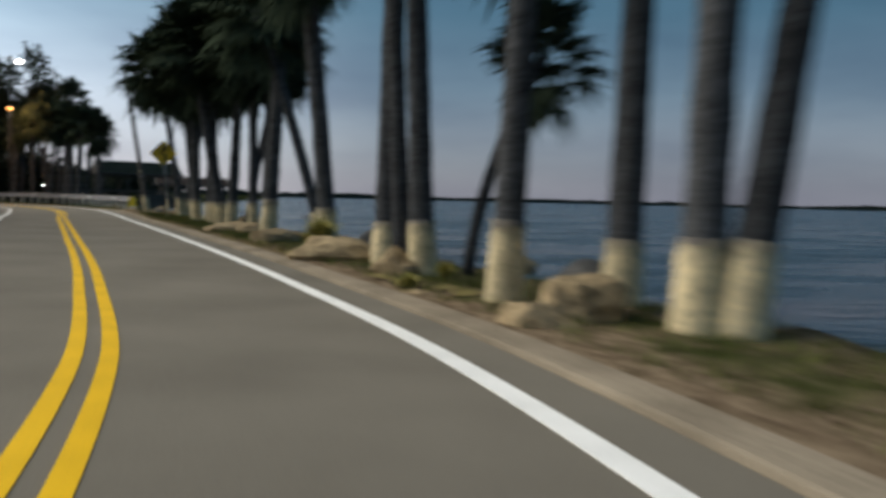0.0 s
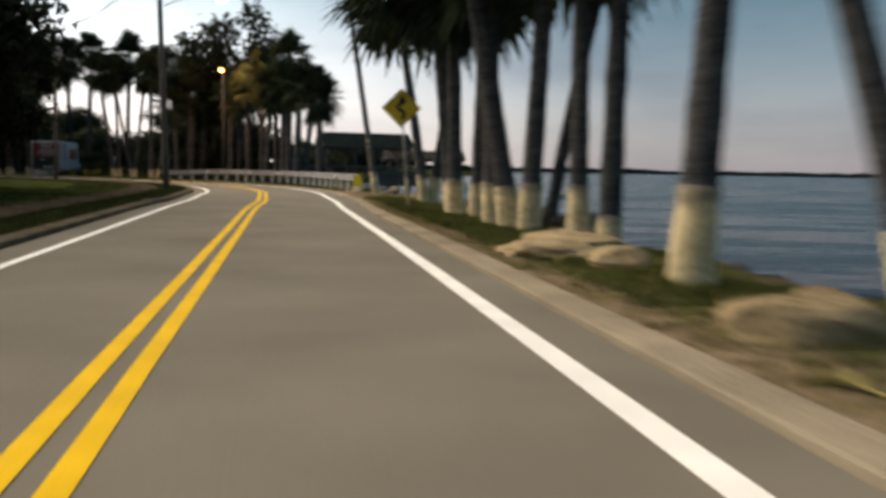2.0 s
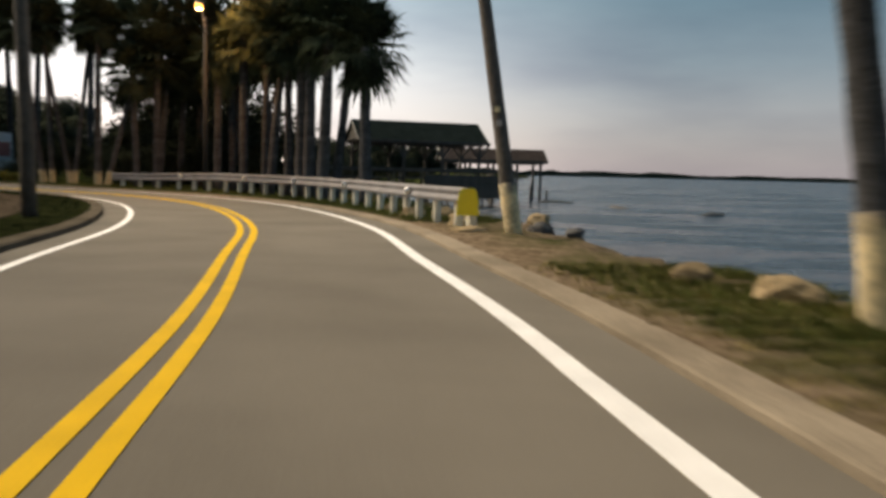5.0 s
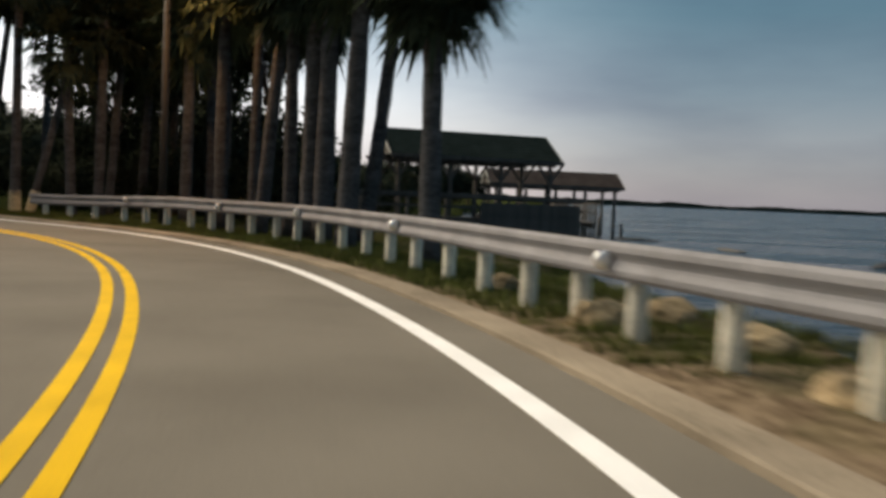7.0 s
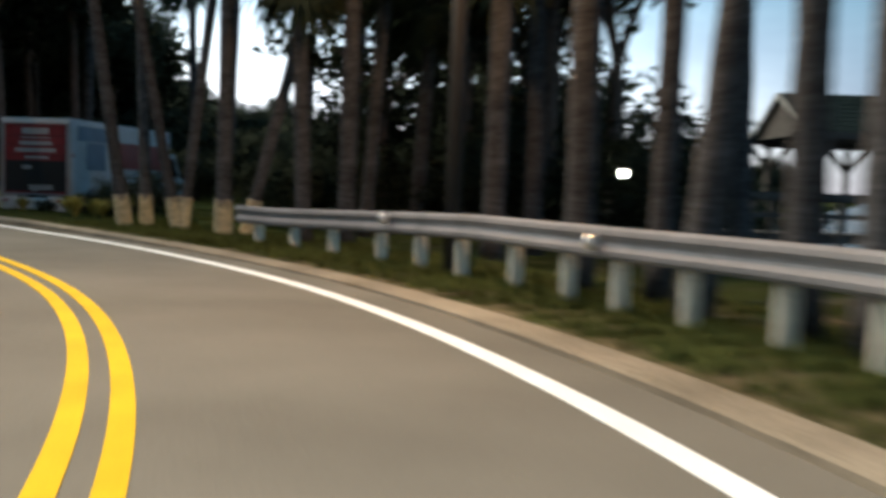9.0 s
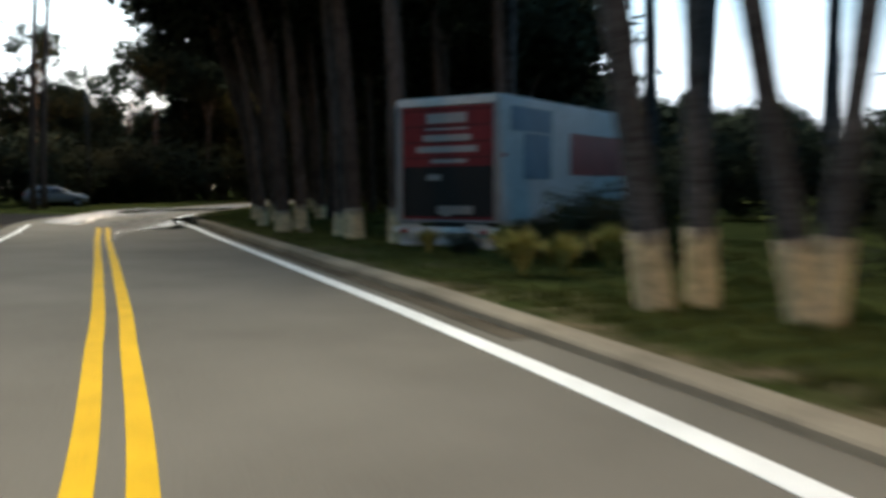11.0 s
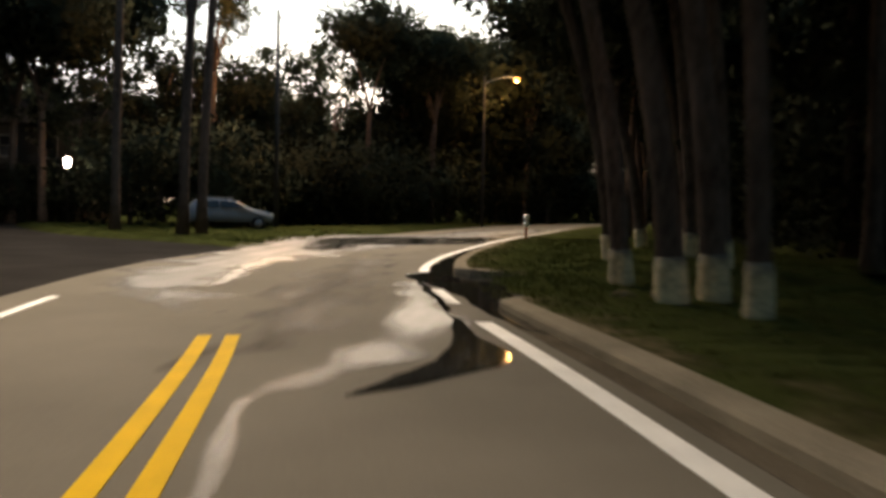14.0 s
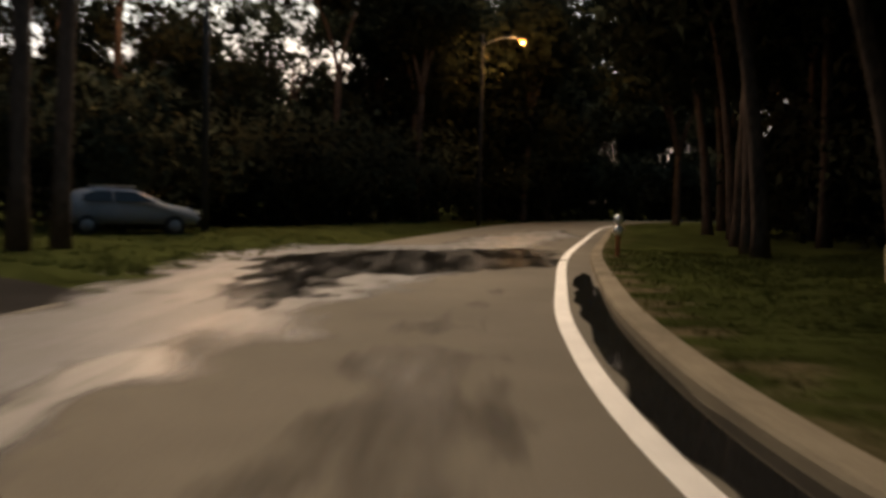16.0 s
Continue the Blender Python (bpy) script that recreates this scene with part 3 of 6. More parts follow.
def mouth(s):
    """Kerb return at the driveway: how far it swings away from the road, and how much of its height is left."""
    a, d = (s - S_DRIVE0 + 1.1) / 1.1, (S_DRIVE1 + 1.7 - s) / 1.7
    swing = 1.0 * max(0.0, min(1.0, a)) ** 2 if s <= S_DRIVE0 + 0.3 else 1.7 * max(0.0, min(1.0, d)) ** 2
    near = max(0.0, S_DRIVE0 - s) if s <= S_DRIVE0 + 0.3 else max(0.0, s - S_DRIVE1)
    return swing, min(1.0, 0.15 + near / 0.7)


def rise_at(s, top):
    return float(np.interp(s, [S_TRUCK - 14, S_TRUCK - 2], [top * 0.38, top]))


def draw_in(s):
    """The kerb comes closer to the edge line past the guardrail."""
    return float(np.interp(s, [S_TRUCK - 22, S_TRUCK - 4], [0.0, -0.13]))


def kerb(s0, s1, lat, height, width, label, mat=None):
    w = width if lat > 0 else -width

    def section(s):
        o, k = mouth(s) if lat > 0 else (0.0, 1.0)
        o += draw_in(s) if lat > 0 else 0.0
        h_ = (rise_at(s, height) if lat > 0 else height) * k
        prof = [(lat + o, -0.12), (lat + o + w * 0.03, h_ * 0.75), (lat + o + w * 0.12, h_), (lat + o + w, h_ + 0.01 * k), (lat + o + w, -0.12)]
        return prof if lat > 0 else prof[::-1]

    strip("kerb", s0, s1, section, mat or CONCRETE, label, "kerb")


kerb(0, S_TRUCK - 10, 0.65, 0.12, 0.4, "low sandy concrete ribbon kerb beside the verge", SANDY)
kerb(S_TRUCK - 10, S_DRIVE0, 0.65, 0.12, 0.3, "raised pale concrete kerb beside grass")
kerb(S_DRIVE1, S_END - 20, 0.74, 0.13, 0.28, "raised concrete kerb curving round the grass corner")
# The gutter tone here puts the inland side's shade into the kerb colour.
kerb(0, S_JUNC - 2, -6.15, 0.1, 0.32, "worn concrete kerb on the inland side, darkened for shade", GUTTER)


def drain_inlet(s):
    """a concrete hood over a solid black block that paints the slot's inner shade"""
    p, h = at(s, -6.3), heading(s)
    ob = thing("drain_inlet", pose(p[0], p[1], 0, 0, 0, h), "low concrete drain inlet with a dark slot in the kerb", "drain")
    part("hood", box(0.4, 1.5, 0.035, GUTTER, 0.01, name="hood", m=pose(-0.04, 0, 0.1)), ob)
    part("slot", box(0.12, 0.9, 0.095, BLACK, 0.01, name="slot", m=pose(0.115, 0, 0.003)), ob, "black block painting the shade in the drain's mouth")
    for k in (-1, 1):
        part("cheek", box(0.12, 0.25, 0.1, GUTTER, 0.01, name="cheek", m=pose(0.115, k * 0.6, 0)), ob)


drain_inlet(station(-23.65, 52.5))


def verge_strip(s0, s1, vh, lo):
    def section(s):
        o, k = mouth(s)
        o += draw_in(s) - (0.09 if s > S_TRUCK - 10 else 0.0)
        z = -0.02 + (rise_at(s, vh) + 0.02) * k
        return [(lo + o, z - 0.2), (lo + o, z), (max(1.9, lo + o + 0.12), z + 0.012), (max(2.75, lo + o + 0.3), z - 0.005), (max(3.3, lo + o + 0.5), z - 0.09)]

    strip("verge", s0, s1, section, GROUND, "strip of rough grass and dirt behind the kerb", "verge", bare=bareness)


verge_strip(0, S_DRIVE0, 0.13, 1.04)
verge_strip(S_DRIVE1, S_END - 20, 0.135, 1.1)
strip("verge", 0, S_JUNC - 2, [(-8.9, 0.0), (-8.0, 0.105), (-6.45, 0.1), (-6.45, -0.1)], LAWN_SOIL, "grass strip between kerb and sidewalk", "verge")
strip("gutter", S_TRUCK - 6, S_DRIVE0, [(0.3, -0.03), (0.3, 0.006), (0.53, 0.008), (0.53, -0.03)], GUTTER, "narrow debris-stained gutter along the kerb", "gutter")
strip("sidewalk", 100, S_JUNC - 12, [(-7.9, -0.05), (-7.9, 0.12), (-9.2, 0.13), (-9.2, -0.05)][::-1], DIM_CONCRETE, "concrete sidewalk beyond a grass strip, darkened for shade", "sidewalk")


def puddle(name, outline, label, z, mat=None):
    pts = dense([*outline, outline[0]], 0.25)[:-1]
    V = []
    for i, p in enumerate(pts):
        w = 0.09 * noise.noise(Vector((p.x * 1.1, p.y * 1.1, 3))) + 0.02 * noise.noise(Vector((p.x * 4, p.y * 4, 8)))
        V.append((p.x + w, p.y + w, z))
    n = len(V)
    V += [(x, y, z - 0.012) for x, y, _ in V]
    F = [tuple(range(n))] + [(i, (i + 1) % n, (i + 1) % n + n, i + n) for i in range(n)]
    bm = bmesh.new()
    bv = [bm.verts.new(v) for v in V]
    for f in F:
        bm.faces.new([bv[i] for i in f])
    bmesh.ops.recalc_face_normals(bm, faces=bm.faces)
    bmesh.ops.triangulate(bm, faces=bm.faces)
    tagged(new(name, mesh_bm(name, bm, mat or WET)), label, "puddle", "puddles at the bend", "structure")


def pl(*pairs):
    return [at(s, l)[:2] for s, l in pairs]


S_A, S_B, S_C, S_D, S_E = station(-72.4, 101.0), station(-75.5, 101.9), station(-78.6, 103.2), station(-82.4, 105.2), station(-88.5, 109.5)


def wet_film(name, areas, step, z, mat, label):
    """A thin sheet of water over the asphalt; each area is (outline, width of its fading rim, wetness)."""
    P = np.concatenate([np.array(a[0], float) for a in areas])
    lo, hi = P.min(0) - 0.6, P.max(0) + 0.6
    nx, ny = int((hi[0] - lo[0]) / step) + 2, int((hi[1] - lo[1]) / step) + 2
    X, Y = np.meshgrid(lo[0] + step * np.arange(nx), lo[1] + step * np.arange(ny))
    wob = np.array([[noise.noise(Vector((x * 0.9, y * 0.9, 4))) for x in X[0]] for y in Y[:, 0]])
    wet = np.zeros_like(X)
    for outline, rim, amount in areas:
        O = np.array(outline, float)
        inside = np.zeros(X.shape, bool)
        near = np.full(X.shape, 1e9)
        for (ax, ay), (bx, by) in zip(O, np.roll(O, -1, 0)):
            cross = (ay > Y) != (by > Y)
            inside ^= cross & (X < (bx - ax) * (Y - ay) / ((by - ay) or 1e-9) + ax)
            t = np.clip(((X - ax) * (bx - ax) + (Y - ay) * (by - ay)) / max(1e-9, (bx - ax) ** 2 + (by - ay) ** 2), 0, 1)
            near = np.minimum(near, np.hypot(X - ax - t * (bx - ax), Y - ay - t * (by - ay)))
        d = np.where(inside, near, -near) + 0.7 * rim * wob + 0.25 * rim
        wet = np.maximum(wet, amount * np.clip(d / rim, 0, 1))
    keep = (wet[:-1, :-1] + wet[1:, :-1] + wet[:-1, 1:] + wet[1:, 1:]) > 0
    J, I = np.nonzero(keep)
    F = np.stack([J * nx + I, J * nx + I + 1, (J + 1) * nx + I + 1, (J + 1) * nx + I], 1)
    used, inv = np.unique(F, return_inverse=True)
    V = np.stack([X.ravel()[used], Y.ravel()[used], np.full(len(used), z)], 1)
    me = mesh_of(name, V.tolist(), inv.reshape(F.shape).tolist(), mat)
    me.attributes.new("wet", "FLOAT", "POINT").data.foreach_set("value", wet.ravel()[used])
    tagged(new(name, me), label, "puddle", "puddles at the bend", "structure")


wet_film("puddle", [([(-69.4, 97.2), (-69.65, 97.85), (-69.9, 98.3), (-70.8, 99.35), (-72.6, 100.55), (-74.9, 101.62), (-79.7, 103.6), (-77.1, 101.9), (-74.6, 100.7), (-72.1, 99.3), (-70.6, 98.2), (-70.0, 97.65)], 0.6, 1.0)], 0.07, 0.013, WET, "thin film of rainwater running across the lane")
wet_film("puddle", [([(-70.6, 96.9), (-75.5, 98.6), (-80.5, 101.0), (-86.0, 105.0), (-89.5, 109.3), (-84.4, 105.6), (-78.6, 102.6), (-73.4, 100.0), (-71.0, 98.3)], 0.9, 0.6)],
         0.1, 0.012, SMEAR, "dark damp smears drying along the lane")
wet_film("puddle", [([(-64.0, 95.2), (-66.3, 96.0), (-67.4, 96.62), (-68.9, 97.12), (-69.6, 97.45), (-69.3, 97.08), (-67.7, 96.52), (-65.5, 95.66)], 0.08, 0.62)], 0.04, 0.0145, WET, "trickle of water beside the yellow line")
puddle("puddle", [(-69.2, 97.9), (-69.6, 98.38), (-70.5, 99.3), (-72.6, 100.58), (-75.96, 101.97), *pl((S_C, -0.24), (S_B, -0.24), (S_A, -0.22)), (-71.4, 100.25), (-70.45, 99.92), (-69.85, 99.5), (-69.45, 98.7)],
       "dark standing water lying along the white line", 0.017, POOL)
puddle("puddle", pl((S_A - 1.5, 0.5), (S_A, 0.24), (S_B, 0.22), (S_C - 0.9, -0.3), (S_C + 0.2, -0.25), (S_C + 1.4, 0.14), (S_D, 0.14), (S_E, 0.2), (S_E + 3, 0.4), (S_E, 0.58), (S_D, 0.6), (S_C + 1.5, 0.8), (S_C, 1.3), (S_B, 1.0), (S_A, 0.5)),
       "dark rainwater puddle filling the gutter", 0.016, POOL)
wet_film("puddle", [([(-74.2, 97.7), (-76.1, 98.45), (-78.6, 99.35), (-81.8, 100.9), (-84.4, 102.9), (-87.5, 105.4), (-90.5, 108.8), (-92.9, 111.9), (-96.4, 115.0), (-101.0, 116.0), (-101.5, 110.0), (-97.9, 106.3), (-90.4, 102.7),
                      (-86.6, 100.6), (-82.5, 98.6), (-78.2, 97.3)], 1.3, 1.0),
                    ([(-97.5, 115.0), (-101, 118.6), (-106.5, 124.4), (-114.0, 129.5), (-112.0, 125.0), (-106.0, 118.5), (-99.2, 112.6)], 0.9, 0.8)],
         0.12, 0.014, WET, "broad wet sheen across the bend")
wet_film("puddle", [([(-76.4, 98.2), (-78.6, 99.15), (-80.3, 99.75), (-82.4, 100.6), (-84.6, 101.6), (-86.6, 103.6), (-84.6, 102.75), (-82.4, 101.3), (-80.0, 100.2), (-78.0, 99.4)], 0.35, 1.0)],
         0.06, 0.018, TRACK, "glossy wet wheel track curving round the bend")
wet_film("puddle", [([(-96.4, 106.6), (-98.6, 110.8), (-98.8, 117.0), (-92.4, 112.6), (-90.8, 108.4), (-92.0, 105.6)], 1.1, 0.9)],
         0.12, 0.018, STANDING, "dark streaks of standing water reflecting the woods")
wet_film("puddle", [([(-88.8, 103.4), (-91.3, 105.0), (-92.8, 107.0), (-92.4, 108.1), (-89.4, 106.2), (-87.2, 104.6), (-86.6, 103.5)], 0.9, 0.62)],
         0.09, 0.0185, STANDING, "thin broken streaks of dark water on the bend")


# ---------------------------------------------------------------- plants
def fan_crown(seed, r=1.7, leaves=64, dead=10):
    """A sabal palm's head: stalks that carry folded fans of narrow blades, and a skirt of hanging dead ones."""
    g = random.Random(seed)
    V, F = [], []
    for k in range(leaves + dead):
        az = g.uniform(0, 2 * math.pi)
        el = radians(g.uniform(-35, 85)) if k < leaves else radians(g.uniform(-80, -45))
        d = Vector((math.cos(az) * math.cos(el), math.sin(az) * math.cos(el), math.sin(el)))
        stalk = r * g.uniform(0.38, 0.62)
        side = d.cross(Vector((0, 0, 1)))
        side = side.normalized() if side.length > 0.05 else Vector((1, 0, 0))
        upv = side.cross(d).normalized()
        root = Vector((0, 0, g.uniform(-0.25, 0.25)))
        hub = root + d * stalk - Vector((0, 0, 0.10 * stalk * g.random()))
        w = 0.022
        a = len(V)
        V += [root - side * w, root + side * w, hub + side * w * 0.6, hub - side * w * 0.6]
        F.append((a, a + 1, a + 2, a + 3))
        blades, size = 13, r * g.uniform(0.48, 0.66)
        for b in range(blades):
            t = (b / (blades - 1) - 0.5) * radians(g.uniform(175, 225))
            bd = (d * math.cos(t) + side * math.sin(t) + upv * 0.12).normalized()
            ln = size * (1 - 0.28 * abs(b / (blades - 1) - 0.5) * 2) * g.uniform(0.85, 1.1)
            bw = bd.cross(upv).normalized() * ln * 0.062
            mid = hub + bd * ln * 0.55
            tip = hub + bd * ln - Vector((0, 0, ln * g.uniform(0.12, 0.4)))
            a = len(V)
            V += [hub - bw * 0.35, hub + bw * 0.35, mid + bw, mid - bw, tip]
            F += [(a, a + 1, a + 2, a + 3), (a + 3, a + 2, a + 4)]
    return mesh_of("palm_crown", V, F, PALM_LEAF)


CROWNS = [fan_crown(s, 1.75, 70, 14) for s in (1, 2, 3, 4, 5)]
SMALL_CROWN = fan_crown(9, 1.25, 40, 8)


def bez(a, b, c, n):
    return [a * (1 - t) ** 2 + b * 2 * t * (1 - t) + c * t * t for t in (i / (n - 1) for i in range(n))]


def ground_z(x, y):
    z, _, _ = ground_height(np.array([x]), np.array([y]))
    return float(z[0])


def palm(x, y, height, lean=(0, 0), girth=0.23, paint=1.0, bow=0.0, size=1.0, seed=0, label="", group="palms on the bank", small=False):
    """trunk with old leaf scars, a limewashed foot, and a head of fans"""
    g = random.Random(seed + 31)
    z = ground_z(x, y) - 0.06
    ob = thing("palm_tree", pose(x, y, z), label or ("cabbage palm with limewashed trunk foot" if paint else "bare-trunked cabbage palm with a dark head"), "palm tree", group)
    top = Vector((lean[0], lean[1], height))
    ctrl = Vector((lean[0] * (0.5 - bow), lean[1] * (0.5 - bow), height * 0.5))
    spine = bez(Vector((0, 0, 0)), ctrl, top, 18)
    rad = [girth * (1.15 - 0.15 * min(1, i / 2)) * (1 - 0.22 * i / 17) * (1 + 0.05 * g.uniform(-1, 1)) for i in range(18)]
    part("trunk", tube(spine, rad, PALM_BARK, 14, "palm_trunk", 0.05, seed), ob)
    if paint:
        n = 7
        fine = bez(Vector((0, 0, 0)), ctrl, top, 60)
        foot = [p for p in fine if p.z <= paint][::1]
        foot.append(fine[len(foot)])
        pr = [girth * (1.18 - 0.16 * min(1, p.z / (height * 2 / 17))) * 1.02 + 0.01 for p in foot]
        part("painted_foot", tube(foot, pr, LIMEWASH, 14, "painted_foot", 0.035, seed + 5), ob, "chalky limewash band round the trunk foot")
    cr = SMALL_CROWN if small else CROWNS[seed % len(CROWNS)]
    c = part("crown", cr, ob, "dense dark green fan fronds", pose(*spine[-1], g.uniform(-8, 8), g.uniform(-8, 8), g.uniform(0, 360)))
    c.scale = (size, size, size)
    return ob


def leaf_cloud(seed, rx, rz, clumps, per, leaf, shell=0.35, loose=0.12):
    """A broadleaf crown: uneven clumps of small leaves with gaps between them."""
    g = np.random.RandomState(seed)
    d = g.normal(size=(clumps, 3))
    d /= np.linalg.norm(d, axis=1)[:, None]
    d *= (shell + (1 - shell) * g.rand(clumps, 1) ** 0.5)
    c = d * np.array([rx, rx, rz]) * (0.8 + 0.35 * g.rand(clumps, 1))
    p = np.repeat(c, per, 0) + g.normal(size=(clumps * per, 3)) * rx * loose
    n = len(p)
    u = g.normal(size=(n, 3))
    u /= np.linalg.norm(u, axis=1)[:, None]
    v = np.cross(u, g.normal(size=(n, 3)))
    v /= np.linalg.norm(v, axis=1)[:, None]
    s = leaf * (0.6 + 0.8 * g.rand(n, 1))
    flip = ((np.cross(u, v) * p).sum(1) > 0)[:, None]
    v = np.where(flip, -v, v)
    V = np.stack([p - u * s, p + v * s * 0.75, p + u * s], 1).reshape(-1, 3)
    me = bpy.data.meshes.new("leaf_crown")
    me.from_pydata(V.tolist(), [], np.arange(n * 3).reshape(-1, 3).tolist())
    me.materials.append(OAK_LEAF)
    out = p / np.array([rx, rx, rz]) + 0.25 * g.normal(size=(n, 3))
    out /= np.linalg.norm(out, axis=1)[:, None]
    me.normals_split_custom_set_from_vertices(np.repeat(out, 3, 0).tolist())
    return me


CLOUDS = [leaf_cloud(s, 3.4, 2.6, 104, 58, 0.21) for s in (1, 2, 3)]
THICK = [leaf_cloud(s, 3.6, 2.4, 115, 56, 0.24, 0.1) for s in (11, 12)]
SPARSE = [leaf_cloud(s, 3.5, 3.1, 58, 68, 0.2, 0.28, 0.09) for s in (31, 32, 33)]
BUSH = [leaf_cloud(s, 1.6, 1.2, 64, 52, 0.09, 0.2) for s in (21, 22)]


def oak(x, y, height, size=1.0, seed=0, girth=0.22, lean=(0, 0), paint=0.0, thick=False, label="", group="roadside trees", split=3, low=0.55):
    """tapered trunk, spreading limbs and a crown of clumps"""
    g = random.Random(seed)
    ob = thing("tree", pose(x, y, ground_z(x, y) - 0.08), label or "dark broadleaf tree with an uneven leafy crown", "tree", group)
    fork = Vector((lean[0] * low, lean[1] * low, height * low))
    spine = bez(Vector((0, 0, 0)), Vector((lean[0] * 0.1, lean[1] * 0.1, height * low * 0.5)), fork, 9)
    swell = 1.18 if paint else 1.35
    part("trunk", tube(spine, [girth * (swell - (swell - 1) * min(1, i)) * (1 - 0.035 * i) for i in range(9)], OAK_BARK, 11, "tree_trunk", 0.07, seed), ob)
    top = Vector((lean[0], lean[1], height))
    for k in range(split):
        a = 2 * math.pi * (k + g.random()) / split
        end = top + Vector((math.cos(a), math.sin(a), 0)) * 1.9 * size + Vector((0, 0, g.uniform(-0.8, 0.6)))
        sp = bez(fork, fork + Vector((math.cos(a) * 0.6, math.sin(a) * 0.6, height * (1 - low) * 0.6)), end, 7)
        part("limb", tube(sp, [girth * 0.62 * (1 - 0.12 * i) for i in range(7)], OAK_BARK, 8, "tree_limb", 0.06, seed + k), ob)
    if paint:
        foot = [p for p in bez(Vector((0, 0, 0)), Vector((lean[0] * 0.1, lean[1] * 0.1, height * low * 0.5)), fork, 40) if p.z <= paint]
        part("painted_foot", tube(foot, [girth * (1.22 - 0.2 * min(1, p.z / (height * low / 9))) + 0.014 for p in foot], LIMEWASH, 12, "painted_foot", 0.04, seed), ob,
             "chalky limewash band round the trunk foot")
    cl = SPARSE[seed % 3] if thick == "sparse" else (THICK[seed % 2] if thick else CLOUDS[seed % 3])
    c = part("crown", cl, ob, "dense small dark leaves in clumps", pose(top.x, top.y, top.z, 0, 0, g.uniform(0, 360)))
    c.scale = (size, size, size * g.uniform(0.85, 1.15))
    return ob


def bush(x, y, size, seed, label="dense dark green shrub", group="undergrowth"):
    ob = thing("shrub", pose(x, y, ground_z(x, y) - 0.1, 0, 0, seed * 47 % 360), label, "shrub", group)
    st = tube([Vector((0, 0, 0)), Vector((0.1, 0, 0.5 * size)), Vector((0.0, 0.1, 1.0 * size))], [0.06 * size, 0.05 * size, 0.03 * size], OAK_BARK, 7, "shrub_stem")
    part("stem", st, ob)
    c = part("foliage", BUSH[seed % 2], ob, "", pose(0, 0, 1.15 * size))
    c.scale = (size, size, size)
    return ob


# palms on the bank of the lagoon: x, y, height, lean, girth, paint, bow, crown size
BANK = [
    (-6.45, 23.1, 7.6, (0.1, 0.2), 0.24, 0.9, 0, 1.1), (-5.98, 20.6, 7.4, (-0.3, 0.4), 0.21, 0.95, 0, 1.1), (-5.35, 16.9, 6.0, (0.25, 0.1), 0.205, 1.05, 0, 1.0),
    (-3.95, 16.5, 7.8, (0.2, 0.0), 0.22, 0.9, 0, 1.0), (-3.84, 14.4, 7.6, (0.3, 0.2), 0.24, 0.95, 0, 1.0), (-3.5, 14.2, 7.5, (1.2, 0.2), 0.22, 0.95, 0, 1.0),
    (-7.72, 31.8, 6.6, (-2.0, 0.3), 0.17, 0.85, 0.12, 1.0), (-7.53, 26.95, 7.2, (-0.7, 0.2), 0.22, 1.0, 0.1, 1.1), (-9.4, 34.1, 7.2, (0.35, 0.3), 0.23, 1.1, 0, 1.1),
    (-9.9, 40.6, 7.6, (0.1, 0.3), 0.22, 1.0, 0, 1.4), (-10.45, 41.3, 7.2, (-0.1, 0.3), 0.19, 1.0, 0, 1.4), (-11.45, 43.0, 7.2, (0.3, 0.0), 0.22, 1.0, 0, 1.4),
    (-11.03, 45.0, 7.6, (1.5, 0.2), 0.16, 0, 0.12, 1.2), (-12.35, 44.9, 7.8, (-0.2, 0.1), 0.2, 1.0, 0, 1.45), (-11.85, 43.8, 7.4, (-1.3, 0.1), 0.25, 1.0, 0, 1.3), (-12.42, 46.4, 7.2, (-0.5, 0.1), 0.235, 1.0, 0, 1.3),
    (-12.98, 48.0, 7.4, (0.15, 0.0), 0.19, 1.0, 0, 1.45), (-13.65, 48.85, 7.2, (-0.2, 0.1), 0.225, 1.0, 0, 1.5), (-13.87, 50.6, 7.4, (-0.75, 0.0), 0.24, 1.0, 0, 1.4),
    (-6.25, 21.56, 7.3, (-0.35, 0.2), 0.17, 0, 0, 1.0), (-14.08, 52.2, 7.4, (-0.45, 0.1), 0.18, 1.05, 0, 1.5), (-15.68, 57.4, 8.2, (-1.35, 0.1), 0.18, 1.0, 0.1, 1.5), (-15.45, 57.5, 8.4, (1.35, 0.1), 0.18, 1.0, 0.1, 1.3),
]
for i, (x, y, hgt, lean, girth, paint, bow, size) in enumerate(BANK):
    palm(x, y, hgt, lean, girth, paint, bow, size, i)
palm(-5.15, 21.2, 3.9, (1.3, 0.2), 0.12, 0.0, 0.35, 1.0, 60, "slender curved young palm with a small head", small=True)

